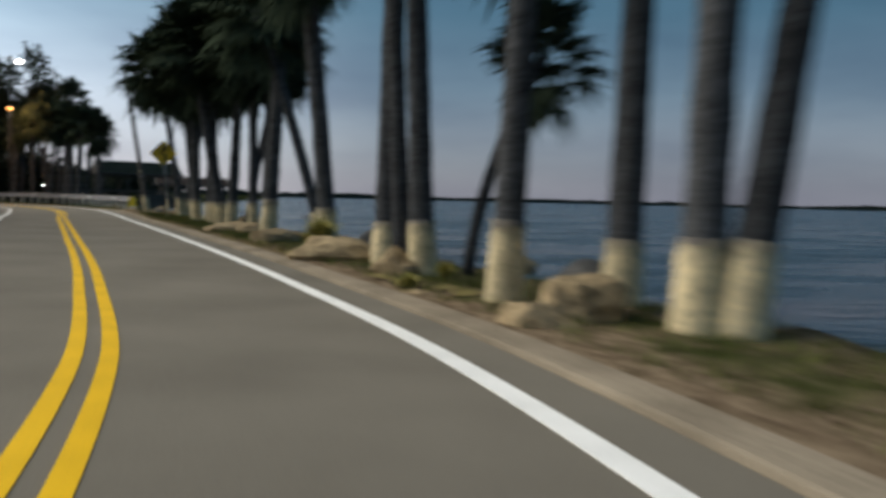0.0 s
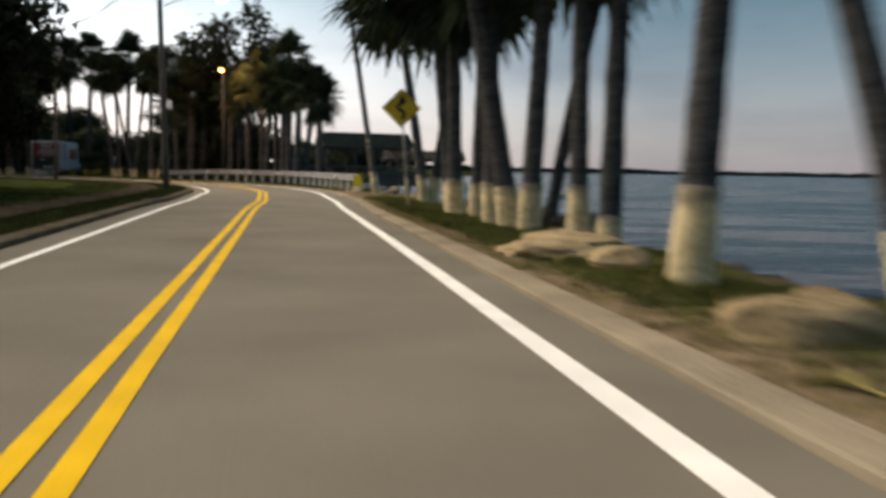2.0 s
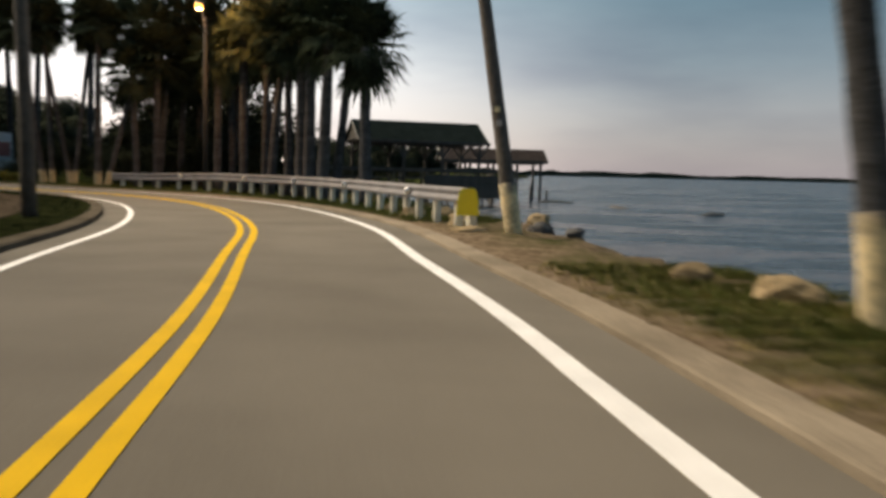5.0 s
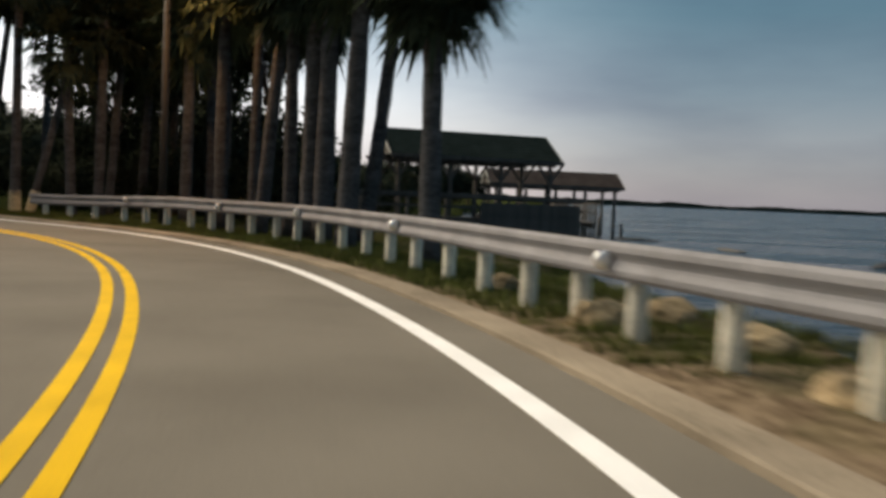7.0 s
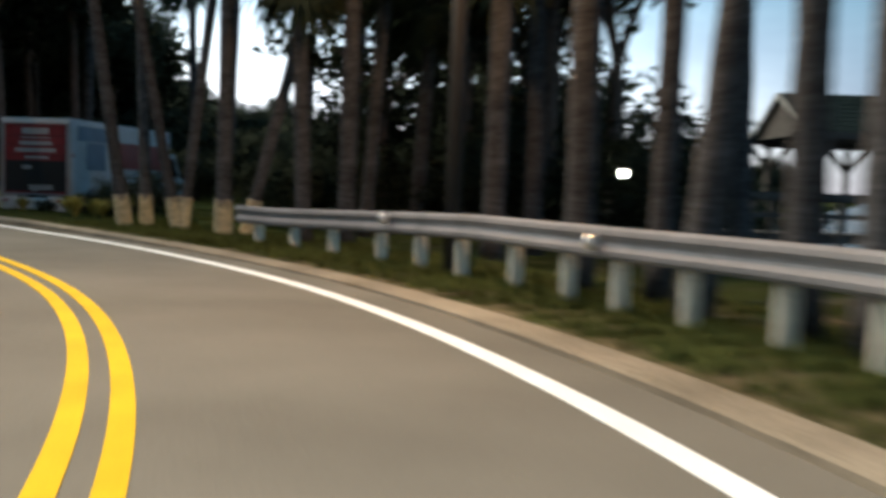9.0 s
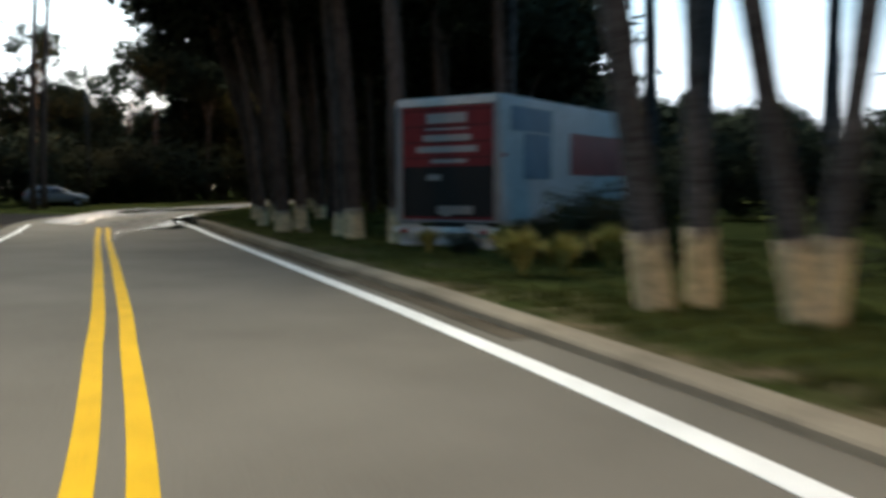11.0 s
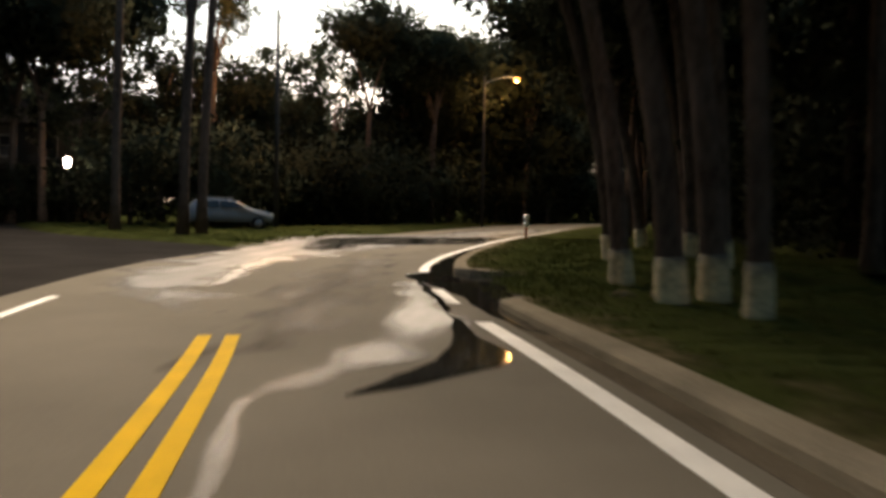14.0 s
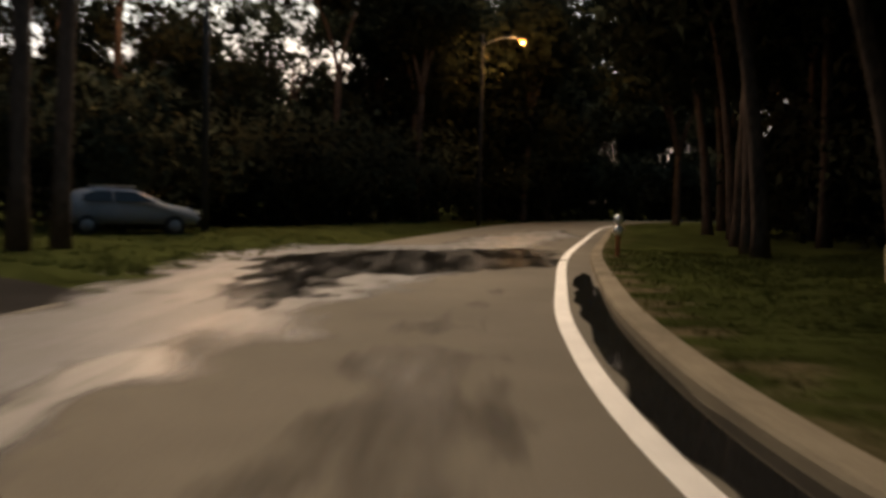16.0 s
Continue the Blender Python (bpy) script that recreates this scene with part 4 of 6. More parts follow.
# palms behind the guardrail: x, y, height, lean
GROVE = [
    (-25.80, 80.95, 5.7, (-0.10, 0.00), 0.22), (-28.41, 86.40, 7.0, (0.75, 0.00), 0.20), (-28.27, 84.00, 7.0, (0.25, 0.00), 0.25), (-29.36, 85.85, 9.0, (0.05, 0.10), 0.25),
    (-29.84, 86.19, 7.0, (0.00, 0.10), 0.24), (-30.51, 86.73, 6.8, (-0.10, 0.10), 0.19), (-33.40, 89.07, 7.2, (-0.05, 0.10), 0.21), (-36.04, 92.47, 6.6, (0.05, 0.00), 0.21),
    (-40.88, 98.79, 6.4, (0.30, 0.10), 0.20), (-41.00, 93.89, 6.2, (-0.30, 0.00), 0.19), (-40.78, 96.04, 7.2, (0.50, 0.00), 0.17), (-36.20, 95.00, 7.6, (-0.20, 0.10), 0.20),
    (-32.27, 88.67, 8.2, (0.10, 0.00), 0.16), (-31.65, 87.58, 7.4, (0.60, 0.10), 0.20), (-39.95, 93.85, 7.0, (0.10, 0.00), 0.20), (-32.20, 95.30, 7.6, (-0.30, 0.30), 0.19),
]
for i, (x, y, hgt, lean, girth) in enumerate(GROVE):
    palm(x, y, hgt, lean, girth, 0, 0, 1.05 if hgt < 10 else 1.2, i + 100, "tall dark cabbage palm behind the guardrail", "palm grove by the boathouse")
oak(-37.6, 99.5, 10.6, 1.45, 3, 0.3, thick="sparse", label="broad dark oak above the palm grove", group="palm grove by the boathouse")
oak(-36.4, 101.5, 8.6, 0.8, 4, 0.22, label="tall leafy oak behind the street lamp", group="palm grove by the boathouse")
oak(-41.0, 102.0, 8.2, 1.0, 5, 0.22, thick="sparse", label="leafy oak with sky showing through", group="palm grove by the boathouse")

for i, (x, y, hgt) in enumerate(((-43.2, 101.0, 6.0), (-40.2, 105.0, 7.6))):
    oak(x, y, hgt, 0.9, i + 7, 0.2, thick="sparse", label="leafy dark oak at the back of the palm grove", group="palm grove by the boathouse")
for k in range(14):
    bush(-34 - 1.1 * k + rng.uniform(-1, 1), 99 + 0.7 * k + rng.uniform(-1.5, 1.5), rng.uniform(1.0, 1.5), k + 330, "dark shrub under the palm grove", "grove undergrowth")

for k, (x, y) in enumerate(((-60.5, 112.4), (-58.4, 113.0), (-56.2, 113.3), (-54.0, 113.0), (-51.9, 112.4), (-49.8, 111.4), (-47.8, 110.0), (-46.2, 108.2))):
    bush(x, y, 1.05 + 0.1 * (k % 3), k + 350, "dark shrub between the truck and the water", "grove undergrowth")

# limewashed palms on the grass before the parked truck
for i, (x, y, hgt, lean, girth) in enumerate([
        (-46.51, 94.25, 8.6, (-0.90, -0.80), 0.160), (-46.37, 94.82, 8.8, (-0.25, -0.20), 0.140), (-45.07, 94.49, 8.4, (-1.20, -0.95), 0.135), (-44.97, 94.53, 8.6, (0.75, 0.60), 0.135), (-43.27, 93.97, 8.8, (0.05, 0.00), 0.180), (-43.10, 94.58, 8.6, (1.90, 0.90), 0.150)]):
    palm(x, y, hgt, lean, girth, 0.85, 0, 1.0, i + 140, group="limewashed palms near the truck")

# limewashed trees on the grass past the truck: x, y, height, lean, girth
WASHED = [
    (-62.90, 99.45, 9.5, (-0.52, -1.02), 0.190), (-63.90, 100.60, 9.0, (-0.23, -0.45), 0.170), (-60.20, 99.60, 9.5, (-0.27, -0.53), 0.200), (-58.70, 98.95, 9.0, (-0.27, -0.53), 0.210),
    (-56.90, 98.90, 9.2, (-0.14, -0.27), 0.200), (-66.62, 100.85, 10.0, (-0.63, -1.25), 0.140), (-67.00, 104.10, 9.6, (-0.23, -0.45), 0.180), (-64.00, 102.20, 9.4, (-0.18, -0.36), 0.180),
    (-67.46, 102.09, 9.6, (-0.23, -0.45), 0.170), (-60.00, 101.40, 9.4, (-0.14, -0.27), 0.180), (-70.93, 103.67, 10.0, (-0.36, -0.71), 0.145), (-70.00, 105.10, 9.4, (-0.23, -0.45), 0.180),
    (-65.60, 105.40, 9.2, (-0.09, -0.18), 0.180), (-72.58, 103.84, 9.6, (-0.90, -1.78), 0.190), (-72.70, 104.70, 9.8, (-0.68, -1.33), 0.190), (-70.90, 107.00, 9.2, (-0.18, -0.36), 0.180),
    (-76.49, 106.11, 10.0, (-0.81, -1.60), 0.190), (-77.30, 109.40, 9.6, (-0.36, -0.71), 0.180), (-80.10, 108.70, 9.6, (-0.99, -1.96), 0.180), (-80.60, 111.60, 9.4, (-0.45, -0.89), 0.180),
    (-86.00, 114.50, 9.6, (-1.17, -2.31), 0.180), (-84.20, 115.50, 9.8, (-0.68, -1.33), 0.180), (-87.90, 118.20, 9.4, (-0.72, -1.42), 0.180), (-62.80, 105.00, 9.4, (-0.14, -0.27), 0.180),
    (-58.60, 103.60, 9.8, (-0.09, -0.18), 0.180), (-75.00, 111.00, 9.5, (-0.09, -0.18), 0.180), (-69.00, 110.50, 9.6, (-0.09, -0.18), 0.180), (-79.50, 116.00, 9.6, (-0.09, -0.18), 0.180),
]
for i, (x, y, hgt, lean, girth) in enumerate(WASHED):
    oak(x, y, hgt, 1.0, i + 200, girth, lean, 0.85 if i < 24 else 0, True, "tall dark tree with a limewashed trunk foot" if i < 24 else "tall dark tree deeper in the grove",
        "limewashed grove past the truck", 3, 0.72)

# woods that close the view
def off_road(x, y):
    s_, l_ = plan(np.array([x]), np.array([y]))
    return not -8.4 < l_[0] < 3.4


WOODS = []
for k in range(17):
    t = k / 16
    y = 80 + 42 * t + rng.uniform(-2, 2)
    if y > 100 and k % 2 == 0:
        continue
    WOODS.append((-111 - 14 * t + rng.uniform(-3, 3), y, rng.uniform(10.2, 12.0) if y < 100 else rng.uniform(10.8, 12.2) - (3.5 if y < 116 else 1.0), 1.15 if y < 100 else 1.05))
for k in range(4, 9):
    t = k / 8
    WOODS.append((-127 - 8 * t + rng.uniform(-2, 2), 90 + 46 * t, rng.uniform(6.2, 7.4), 1.2))
for k in range(12):
    WOODS.append((-62 - 4.6 * k + rng.uniform(-2, 2), 81 - 0.3 * k + rng.uniform(-3, 2), rng.uniform(8.5, 11.5), 1.15))
for i, (x, y, hgt, size) in enumerate(WOODS):
    s_, l_ = plan(np.array([x]), np.array([y]))
    if -7.5 < l_[0] < 3:
        continue
    oak(x, y, hgt, size, i + 300, 0.24, (rng.uniform(-0.6, 0.6), rng.uniform(-0.6, 0.6)), 0, "sparse" if 100 <= y <= 120 else True, group="woods round the bend", low=0.55)
oak(-115.0, 107.4, 12.4, 0.62, 351, 0.2, (0.3, 0.2), 0, "sparse", "tall slender tree with a thin crown against the sky", "woods round the bend", 3, 0.7)
for x, y, lean in ((-97.4, 102.4, (0.3, 0.6)), (-98.9, 103.4, (-0.2, 0.9)), (-104.2, 100.9, (0.4, 0.3))):
    oak(x, y, 16.5, 1.0, int(-x * 3), 0.2, lean, 0, "sparse", "tall bare-trunked tree with a high thin crown", "woods round the bend", 3, 0.75)
for i, (x, y, hgt) in enumerate(((-119.5, 118.8, 12.6), (-122.5, 125.2, 12.2), (-128.5, 128.0, 12.6))):
    oak(x, y, hgt, 1.0, i + 360, 0.2, (0.3, 0.2), 0, True, "tall slender tree with a thin crown against the sky", "woods round the bend", 3, 0.6)
for i, (x, y, hgt) in enumerate(((-128.0, 89.5, 15.0), (-131.0, 95.5, 16.0), (-130.5, 102.5, 15.0))):
    oak(x, y, hgt, 1.5, i + 370, 0.26, (0.2, 0.1), 0, True, "tall dense dark tree behind the house", "woods round the bend", 4, 0.4)
for k in range(16):
    t = k / 15
    oak(-80 + 40 * t + rng.uniform(-2, 2), 128 + 60 * t * t + 14 * t + rng.uniform(-3, 3), rng.uniform(2.4, 3.4), 0.9, k + 380, 0.18, (0, 0), 0, True,
        "low dark tree on the far bank of the cove", "low trees on the far bank", 3, 0.4)
for k in range(20):
    t = k / 19
    x, y = -66 - 36 * t + rng.uniform(-1.5, 1.5), 113 + 26 * t + rng.uniform(-2, 2)
    if k < 4:
        continue
    oak(x, y, rng.uniform(7.5, 10), 1.25, k + 500, 0.22, (0, 0), 0, True, "dense dark tree behind the limewashed grove", "woods round the bend", 3, 0.45)
    bush(x + rng.uniform(-2, 2), y - 2 + rng.uniform(-1.5, 1.5), rng.uniform(2.0, 3.0), k + 200)
for k in range(18):
    t = k / 17
    x, y = -109 - 17 * t + rng.uniform(-1.5, 1.5), 103 + 22 * t + rng.uniform(-2, 2)
    size = rng.uniform(1.8, 2.6)
    if k:
        bush(x, y, size, k + 240)
    bush(-100 - 16 * t, 85.5 + 3 * t + rng.uniform(-2, 2), rng.uniform(2.0, 3.0), k + 270)
for k in range(22):
    t = k / 21
    bush(-60 - 44 * t, 84 - 2 * t + rng.uniform(-2, 1), rng.uniform(1.8, 2.8), k + 300)
for i, (x, y, hgt, lean) in enumerate(((-96.4, 122.3, 9.6, (0.2, 0.2)), (-93.6, 119.6, 9.4, (-0.8, 0.3)), (-100.2, 126.3, 9.8, (-1.6, 0.2)), (-103.6, 128.6, 9.6, (-1.5, 0)), (-91.5, 117.6, 9.2, (-1.7, 0.2)),
                                        (-107.5, 133.6, 9.6, (-1.0, 0.3)), (-99.0, 129.0, 9.8, (-0.4, 0.2)), (-95.0, 124.5, 9.4, (-0.4, 0.2)))):
    oak(x, y, hgt, 1.15, i + 540, 0.2, lean, 0, True, "tall leaning dark tree beside the bend", "woods round the bend", 3, 0.7)
for x, y, hgt in ((-140, 141.5, 7.6), (-136, 144.5, 7.2), (-111, 142, 11), (-115, 150, 15), (-119, 160, 15), (-106, 138, 11.5), (-134, 135.5, 12.5), (-137, 140, 13), (-140, 146, 12.5), (-143, 154, 11), (-145, 164, 11), (-146, 176, 11), (-131, 131, 9.5), (-121, 172, 11), (-122, 158, 11), (-124, 166, 11), (-126, 184, 11), (-138, 200, 11), (-131, 207, 11), (-124, 206, 11), (-118, 145.5, 12), (-120, 150, 14), (-120.6, 143.6, 10.2)):
    if not off_road(x, y):
        continue
    oak(x, y, hgt, 1.4, int(-x), 0.26, (0, 0), 0, True, "tall dark tree beside the road past the bend", "woods round the bend", 4, 0.45)

for k, p in enumerate(dense([(-142, 206), (-132, 209), (-122, 208)], 3.4)):
    bush(p.x, p.y, rng.uniform(2.6, 3.4), k + 660, "tall dark thicket closing the woods", "thicket round the woods")
for k, p in enumerate(dense([(-133, 137), (-139.5, 146), (-142, 158), (-143, 178)], 3.4)):
    bush(p.x, p.y, rng.uniform(2.4, 3.2), k + 700, "tall dark thicket closing the woods", "thicket round the woods")

bush(-129.0, 130.3, 2.6, 719, "tall dark thicket closing the woods", "thicket round the woods")
HEDGE = dense([(-56, 77), (-100, 73), (-138, 77), (-148, 110), (-149, 150), (-144, 200), (-112, 202), (-106, 170), (-97, 144), (-72, 122)], 3.4)
for k, p in enumerate(HEDGE):
    if not off_road(p.x, p.y):
        continue
    bush(p.x + rng.uniform(-1, 1), p.y + rng.uniform(-1, 1), rng.uniform(2.6, 3.6), k + 400, "tall dark thicket closing the woods", "thicket round the woods")
for k, p in enumerate(HEDGE[::3]):
    if ((p.y > 118 and p.x < -92) or p.x < -140) and off_road(p.x, p.y):
        oak(p.x + rng.uniform(-2, 2), p.y + rng.uniform(-2, 2), rng.uniform(7, 9), 1.5, k + 620, 0.24, (0, 0), 0, True, "dense dark tree closing the woods", "woods round the bend", 3, 0.4)
for k, p in enumerate(dense([(-100.5, 132), (-111, 147), (-117, 160), (-120, 175)], 3.6)):
    if not off_road(p.x, p.y):
        continue
    bush(p.x, p.y, rng.uniform(2.2, 3.0), k + 480, "tall dark thicket closing the woods", "thicket round the woods")
for k, p in enumerate(dense([(-122, 131), (-131, 141), (-136, 158), (-138, 176)], 3.6)):
    if not off_road(p.x, p.y):
        continue
    bush(p.x, p.y, rng.uniform(2.2, 3.0), k + 500, "tall dark thicket closing the woods", "thicket round the woods")
for k, p in enumerate(dense([(-78, 128), (-62, 137), (-52, 156), (-42, 200)], 4.0)):
    bush(p.x, p.y, rng.uniform(1.6, 2.2), k + 520, "low dark thicket on the far bank", "thicket on the far bank")

for i, (x, y, s) in enumerate([(-45.2, 98.6, 0.8), (-43.8, 98.6, 0.9), (-42.4, 98.9, 1.1), (-53.2, 97.6, 0.22), (-51.9, 98.0, 0.3), (-50.9, 98.4, 0.55), (-50.2, 98.9, 0.6)]):
    bush(x, y, s, i + 560, "dark shrub on the grass near the truck", "shrubs near the truck")

for k in range(13):
    bush(-40.5 + rng.uniform(-1, 1), 106 + 3.6 * k, rng.uniform(1.1, 1.6), k + 580, "dark waterside shrub behind the boathouse", "waterside shrubs")

for i, (x, y, size) in enumerate([(-36.6, 106.5, 2.3), (-39.2, 107.5, 2.6), (-42.0, 106.5, 2.4), (-45.2, 107.5, 2.5), (-43.6, 111.0, 2.9), (-34.6, 108.0, 1.9)]):
    bush(x, y, size, i + 600, "tall dark shrub at the back of the palm grove", "waterside shrubs")

# inland side of the first stretch: tall palms, hedge and lawn trees
for i, (x, y, hgt, size, lean) in enumerate([(-64.4, 109.4, 12.2, 1.45, (0.3, 0)), (-60.2, 112.3, 11.6, 1.5, (-0.4, 0)), (-58.8, 113.0, 12.8, 1.2, (0.5, 0)), (-55.4, 114.7, 12.4, 1.5, (0.4, 0)),
                                             (-49.0, 109.0, 10.4, 1.5, (0.2, 0)), (-70.5, 106.0, 11.6, 1.9, (0.2, 0))]):
    palm(x, y, hgt, lean, 0.24, 0, 0, size, i + 160, "very tall cabbage palm against the bright sky", "tall inland palms")
# Unseen row of trees, added to keep sky light off the side road.
for i, x in enumerate((-71, -78, -85, -92, -99, -106)):
    oak(x, 87.6 + 0.6 * (i % 2), 11.0, 1.3, i + 720, 0.26, (0.3, 0.8), 0, True, "broad dark tree added out of view to shade the side road", "trees along the side road", 4, 0.6)
for k in range(20):
    x, y = -50 - 2.3 * k, 74 + 0.5 * k + rng.uniform(-2, 2)
    oak(x, y, rng.uniform(2.8, 3.8), 0.9, k + 420, 0.2, (0, 0), 0, True, group="inland hedge trees", low=0.4)
for k in range(16):
    x, y, size = -38 - 1.6 * k + rng.uniform(-1, 1), 70 + 0.5 * k + rng.uniform(-1.5, 1.5), rng.uniform(0.9, 1.4)
    if k < 5:
        continue
    bush(x, y, size, k + 100, "low dark hedge shrub on the lawn", "inland hedge")
# Trees at negative k stand out of view, raised to shade the inland lane.
for k in range(-7, 14):
    x, y = -37 - (2.4 if k > 0 else 0.9) * k, 62 + (1.2 if k > 0 else 4.2) * k + rng.uniform(-2, 2) * (k > 0)
    oak(x, y, rng.uniform(3.0, 4.2) + (3.0 if k < 0 else 0), 1.3 if k < 0 else (0.75 if k == 0 else 0.9), k + 470, 0.2, (0, 0), 0, True, group="inland hedge trees", low=0.4)


# ---------------------------------------------------------------- rocks
def boulder(x, y, sx, sy, sz, seed, mat, label, group, z=None):
    bm = bmesh.new()
    bmesh.ops.create_icosphere(bm, subdivisions=3, radius=1)
    o = Vector((seed * 3.7, seed * 1.3, seed * 0.7))
    for v in bm.verts:
        n1 = noise.noise(v.co * 1.3 + o) * 0.34 + noise.noise(v.co * 3.4 + o) * 0.13 + noise.noise(v.co * 8 + o) * 0.04
        v.co *= 1 + n1
        v.co.x, v.co.y, v.co.z = v.co.x * sx, v.co.y * sy, max(v.co.z, -0.5) * sz
    me = mesh_bm("boulder", bm, mat)
    return thing("boulder", pose(x, y, (ground_z(x, y) if z is None else z) + sz * 0.28, 0, 0, seed * 61 % 360), label, "boulder", group, me)


for i, (x, y, sx, sy, sz) in enumerate([
        (-4.75, 15.5, 0.7, 0.5, 0.4), (-6.35, 20.8, 0.5, 0.42, 0.36), (-7.38, 24.05, 0.85, 0.6, 0.42), (-7.0, 24.7, 0.4, 0.36, 0.28), (-6.3, 17.9, 0.34, 0.3, 0.16),
        (-9.02, 30.8, 0.62, 0.45, 0.3), (-8.5, 32.0, 0.42, 0.36, 0.22), (-10.6, 38.6, 0.9, 0.7, 0.24),
        (-11.0, 37.2, 0.8, 0.6, 0.2), (-10.1, 35.6, 0.5, 0.4, 0.25), (-5.4, 14.9, 0.42, 0.36, 0.34), (-20.6, 68.2, 0.4, 0.3, 0.11), (-21.1, 70.3, 0.3, 0.26, 0.16),
        (-22.0, 74.0, 0.36, 0.3, 0.22), (-22.7, 73.3, 0.34, 0.26, 0.26), (-24.0, 76.6, 0.34, 0.26, 0.2), (-21.3, 72.4, 0.34, 0.3, 0.2), (-16.2, 58.8, 0.36, 0.3, 0.22), (-17.0, 60.4, 0.3, 0.26, 0.2)]):
    boulder(x, y, sx, sy, sz, i + 1, ROCK, "pale weathered limestone boulder on the verge", "boulders on the verge")
for k in range(46):
    s = station(-5.6, 8) + k * 1.42 + rng.uniform(-0.4, 0.4)
    px, py, _ = at(s, float(np.interp(s, SHORE_S, SHORE_W)) + rng.uniform(0.1, 0.9))
    q = rng.uniform(0.2, 0.45)
    boulder(px, py, q * rng.uniform(0.9, 1.5), q, q * rng.uniform(0.6, 0.9), k + 60, DARK_ROCK if k % 9 else ROCK, "dark wet stone at the water's edge", "stones at the water's edge")
for i, (x, y) in enumerate([(-72.9, 104.0), (-67.3, 100.9), (-66.4, 100.6), (-64.2, 99.4), (-74.2, 104.3), (-62.0, 99.6)]):
    boulder(x, y, 0.24, 0.16, 0.12, i + 130, ROCK, "small pale stone on the grass", "stones on the grass")


# ---------------------------------------------------------------- grass
def tufts(name, count, place, mat, label, height, seed, width=0.012, lowest=-0.35):
    g = random.Random(seed)
    V, F = [], []
    made = 0
    pts = [place(g) for _ in range(count)]
    zs, _, _ = surface_height(np.array([p[0] for p in pts]), np.array([p[1] for p in pts]))
    for (x, y), z in zip(pts, zs):
        if z < lowest:
            continue
        for b in range(7):
            a, ln = g.uniform(0, 6.28), height * g.uniform(0.45, 1.2)
            dx, dy = math.cos(a), math.sin(a)
            bx, by = x + g.uniform(-0.12, 0.12), y + g.uniform(-0.12, 0.12)
            t = ln * g.uniform(0.2, 0.7)
            k = len(V)
            V += [(bx - dy * width, by + dx * width, z - 0.02), (bx + dy * width, by - dx * width, z - 0.02), (bx + dx * t, by + dy * t, z + ln)]
            F.append((k, k + 1, k + 2))
    return tagged(new(name, mesh_of(name, V, F, mat)), label, "grass", "", "stuff")


S0 = station(-5.6, 6)


def verge(s0, s1, l0, l1):
    return lambda g: at(g.uniform(s0, s1), g.uniform(l0, l1))[:2]


tufts("verge_grass", 500, verge(S0 + 20, S_DELIN - 8, 1.1, 1.7), DRY_GRASS, "thin dry grass in the dirt by the kerb", 0.06, 11)
tufts("verge_grass", 1200, verge(S0 + 24, S_DELIN - 8, 1.6, 3.9), DRY_GRASS, "dry straw blades among the bank grass", 0.1, 12)
tufts("verge_grass", 5200, verge(S0 + 26, S_DELIN - 8, 1.55, 3.9), GRASS, "short mixed grass on the bank", 0.1, 1)
tufts("verge_grass", 900, verge(S0, S0 + 28, 1.3, 4.0), GRASS, "sparse grass between boulders", 0.14, 2)
tufts("verge_grass", 6000, verge(S_DELIN + 2, S_TRUCK - 4, 1.15, 4.2), GRASS, "rough grass under the guardrail", 0.12, 3)
tufts("verge_grass", 11000, verge(S_TRUCK - 12, S_JUNC + 26, 0.95, 9.0), GRASS, "mown grass under the limewashed grove", 0.07, 4)
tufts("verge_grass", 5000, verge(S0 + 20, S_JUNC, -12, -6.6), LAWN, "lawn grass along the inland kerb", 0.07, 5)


def past_junction(g):
    x = g.uniform(-110, -90)
    return x, 98.8 + 5.0 * math.exp(-(max(0.0, -(x + 88)) / 10.0) ** 2) + 13 * g.random() ** 1.5


tufts("verge_grass", 1600, past_junction, GRASS, "rough grass beyond the junction", 0.09, 6, lowest=-0.02)


tufts("leaf_litter", 70, lambda g: (-78.3 + g.gauss(0, 0.35), 103.35 + g.gauss(0, 0.18)), OAK_BARK, "heap of dark wet leaves in the gutter", 0.1, 21, 0.03)


def spiky(x, y, size, seed):
    g = random.Random(seed)
    ob = thing("ornamental_grass", pose(x, y, ground_z(x, y)), "yellow-green spiky grass clump at a palm's foot", "ornamental grass", "grass clumps on the bank")
    for nm, mat, n in (("green_blades", GRASS, 60), ("dry_blades", STRAW, 260)):
        V, F = [], []
        for b in range(n):
            a, ln, t = g.uniform(0, 6.28), size * g.uniform(0.5, 1.1), g.uniform(0.15, 0.9)
            dx, dy, w = math.cos(a), math.sin(a), 0.02
            k = len(V)
            m1 = (dx * t * ln * 0.4, dy * t * ln * 0.4, ln * 0.6)
            V += [(-dy * w, dx * w, 0), (dy * w, -dx * w, 0), (m1[0] + dy * w, m1[1] - dx * w, m1[2]), (m1[0] - dy * w, m1[1] + dx * w, m1[2]),
                  (dx * t * ln, dy * t * ln, ln * (1 - 0.5 * t * t))]
            F += [(k, k + 1, k + 2, k + 3), (k + 3, k + 2, k + 4)]
        part(nm, mesh_of(nm, V, F, mat), ob)


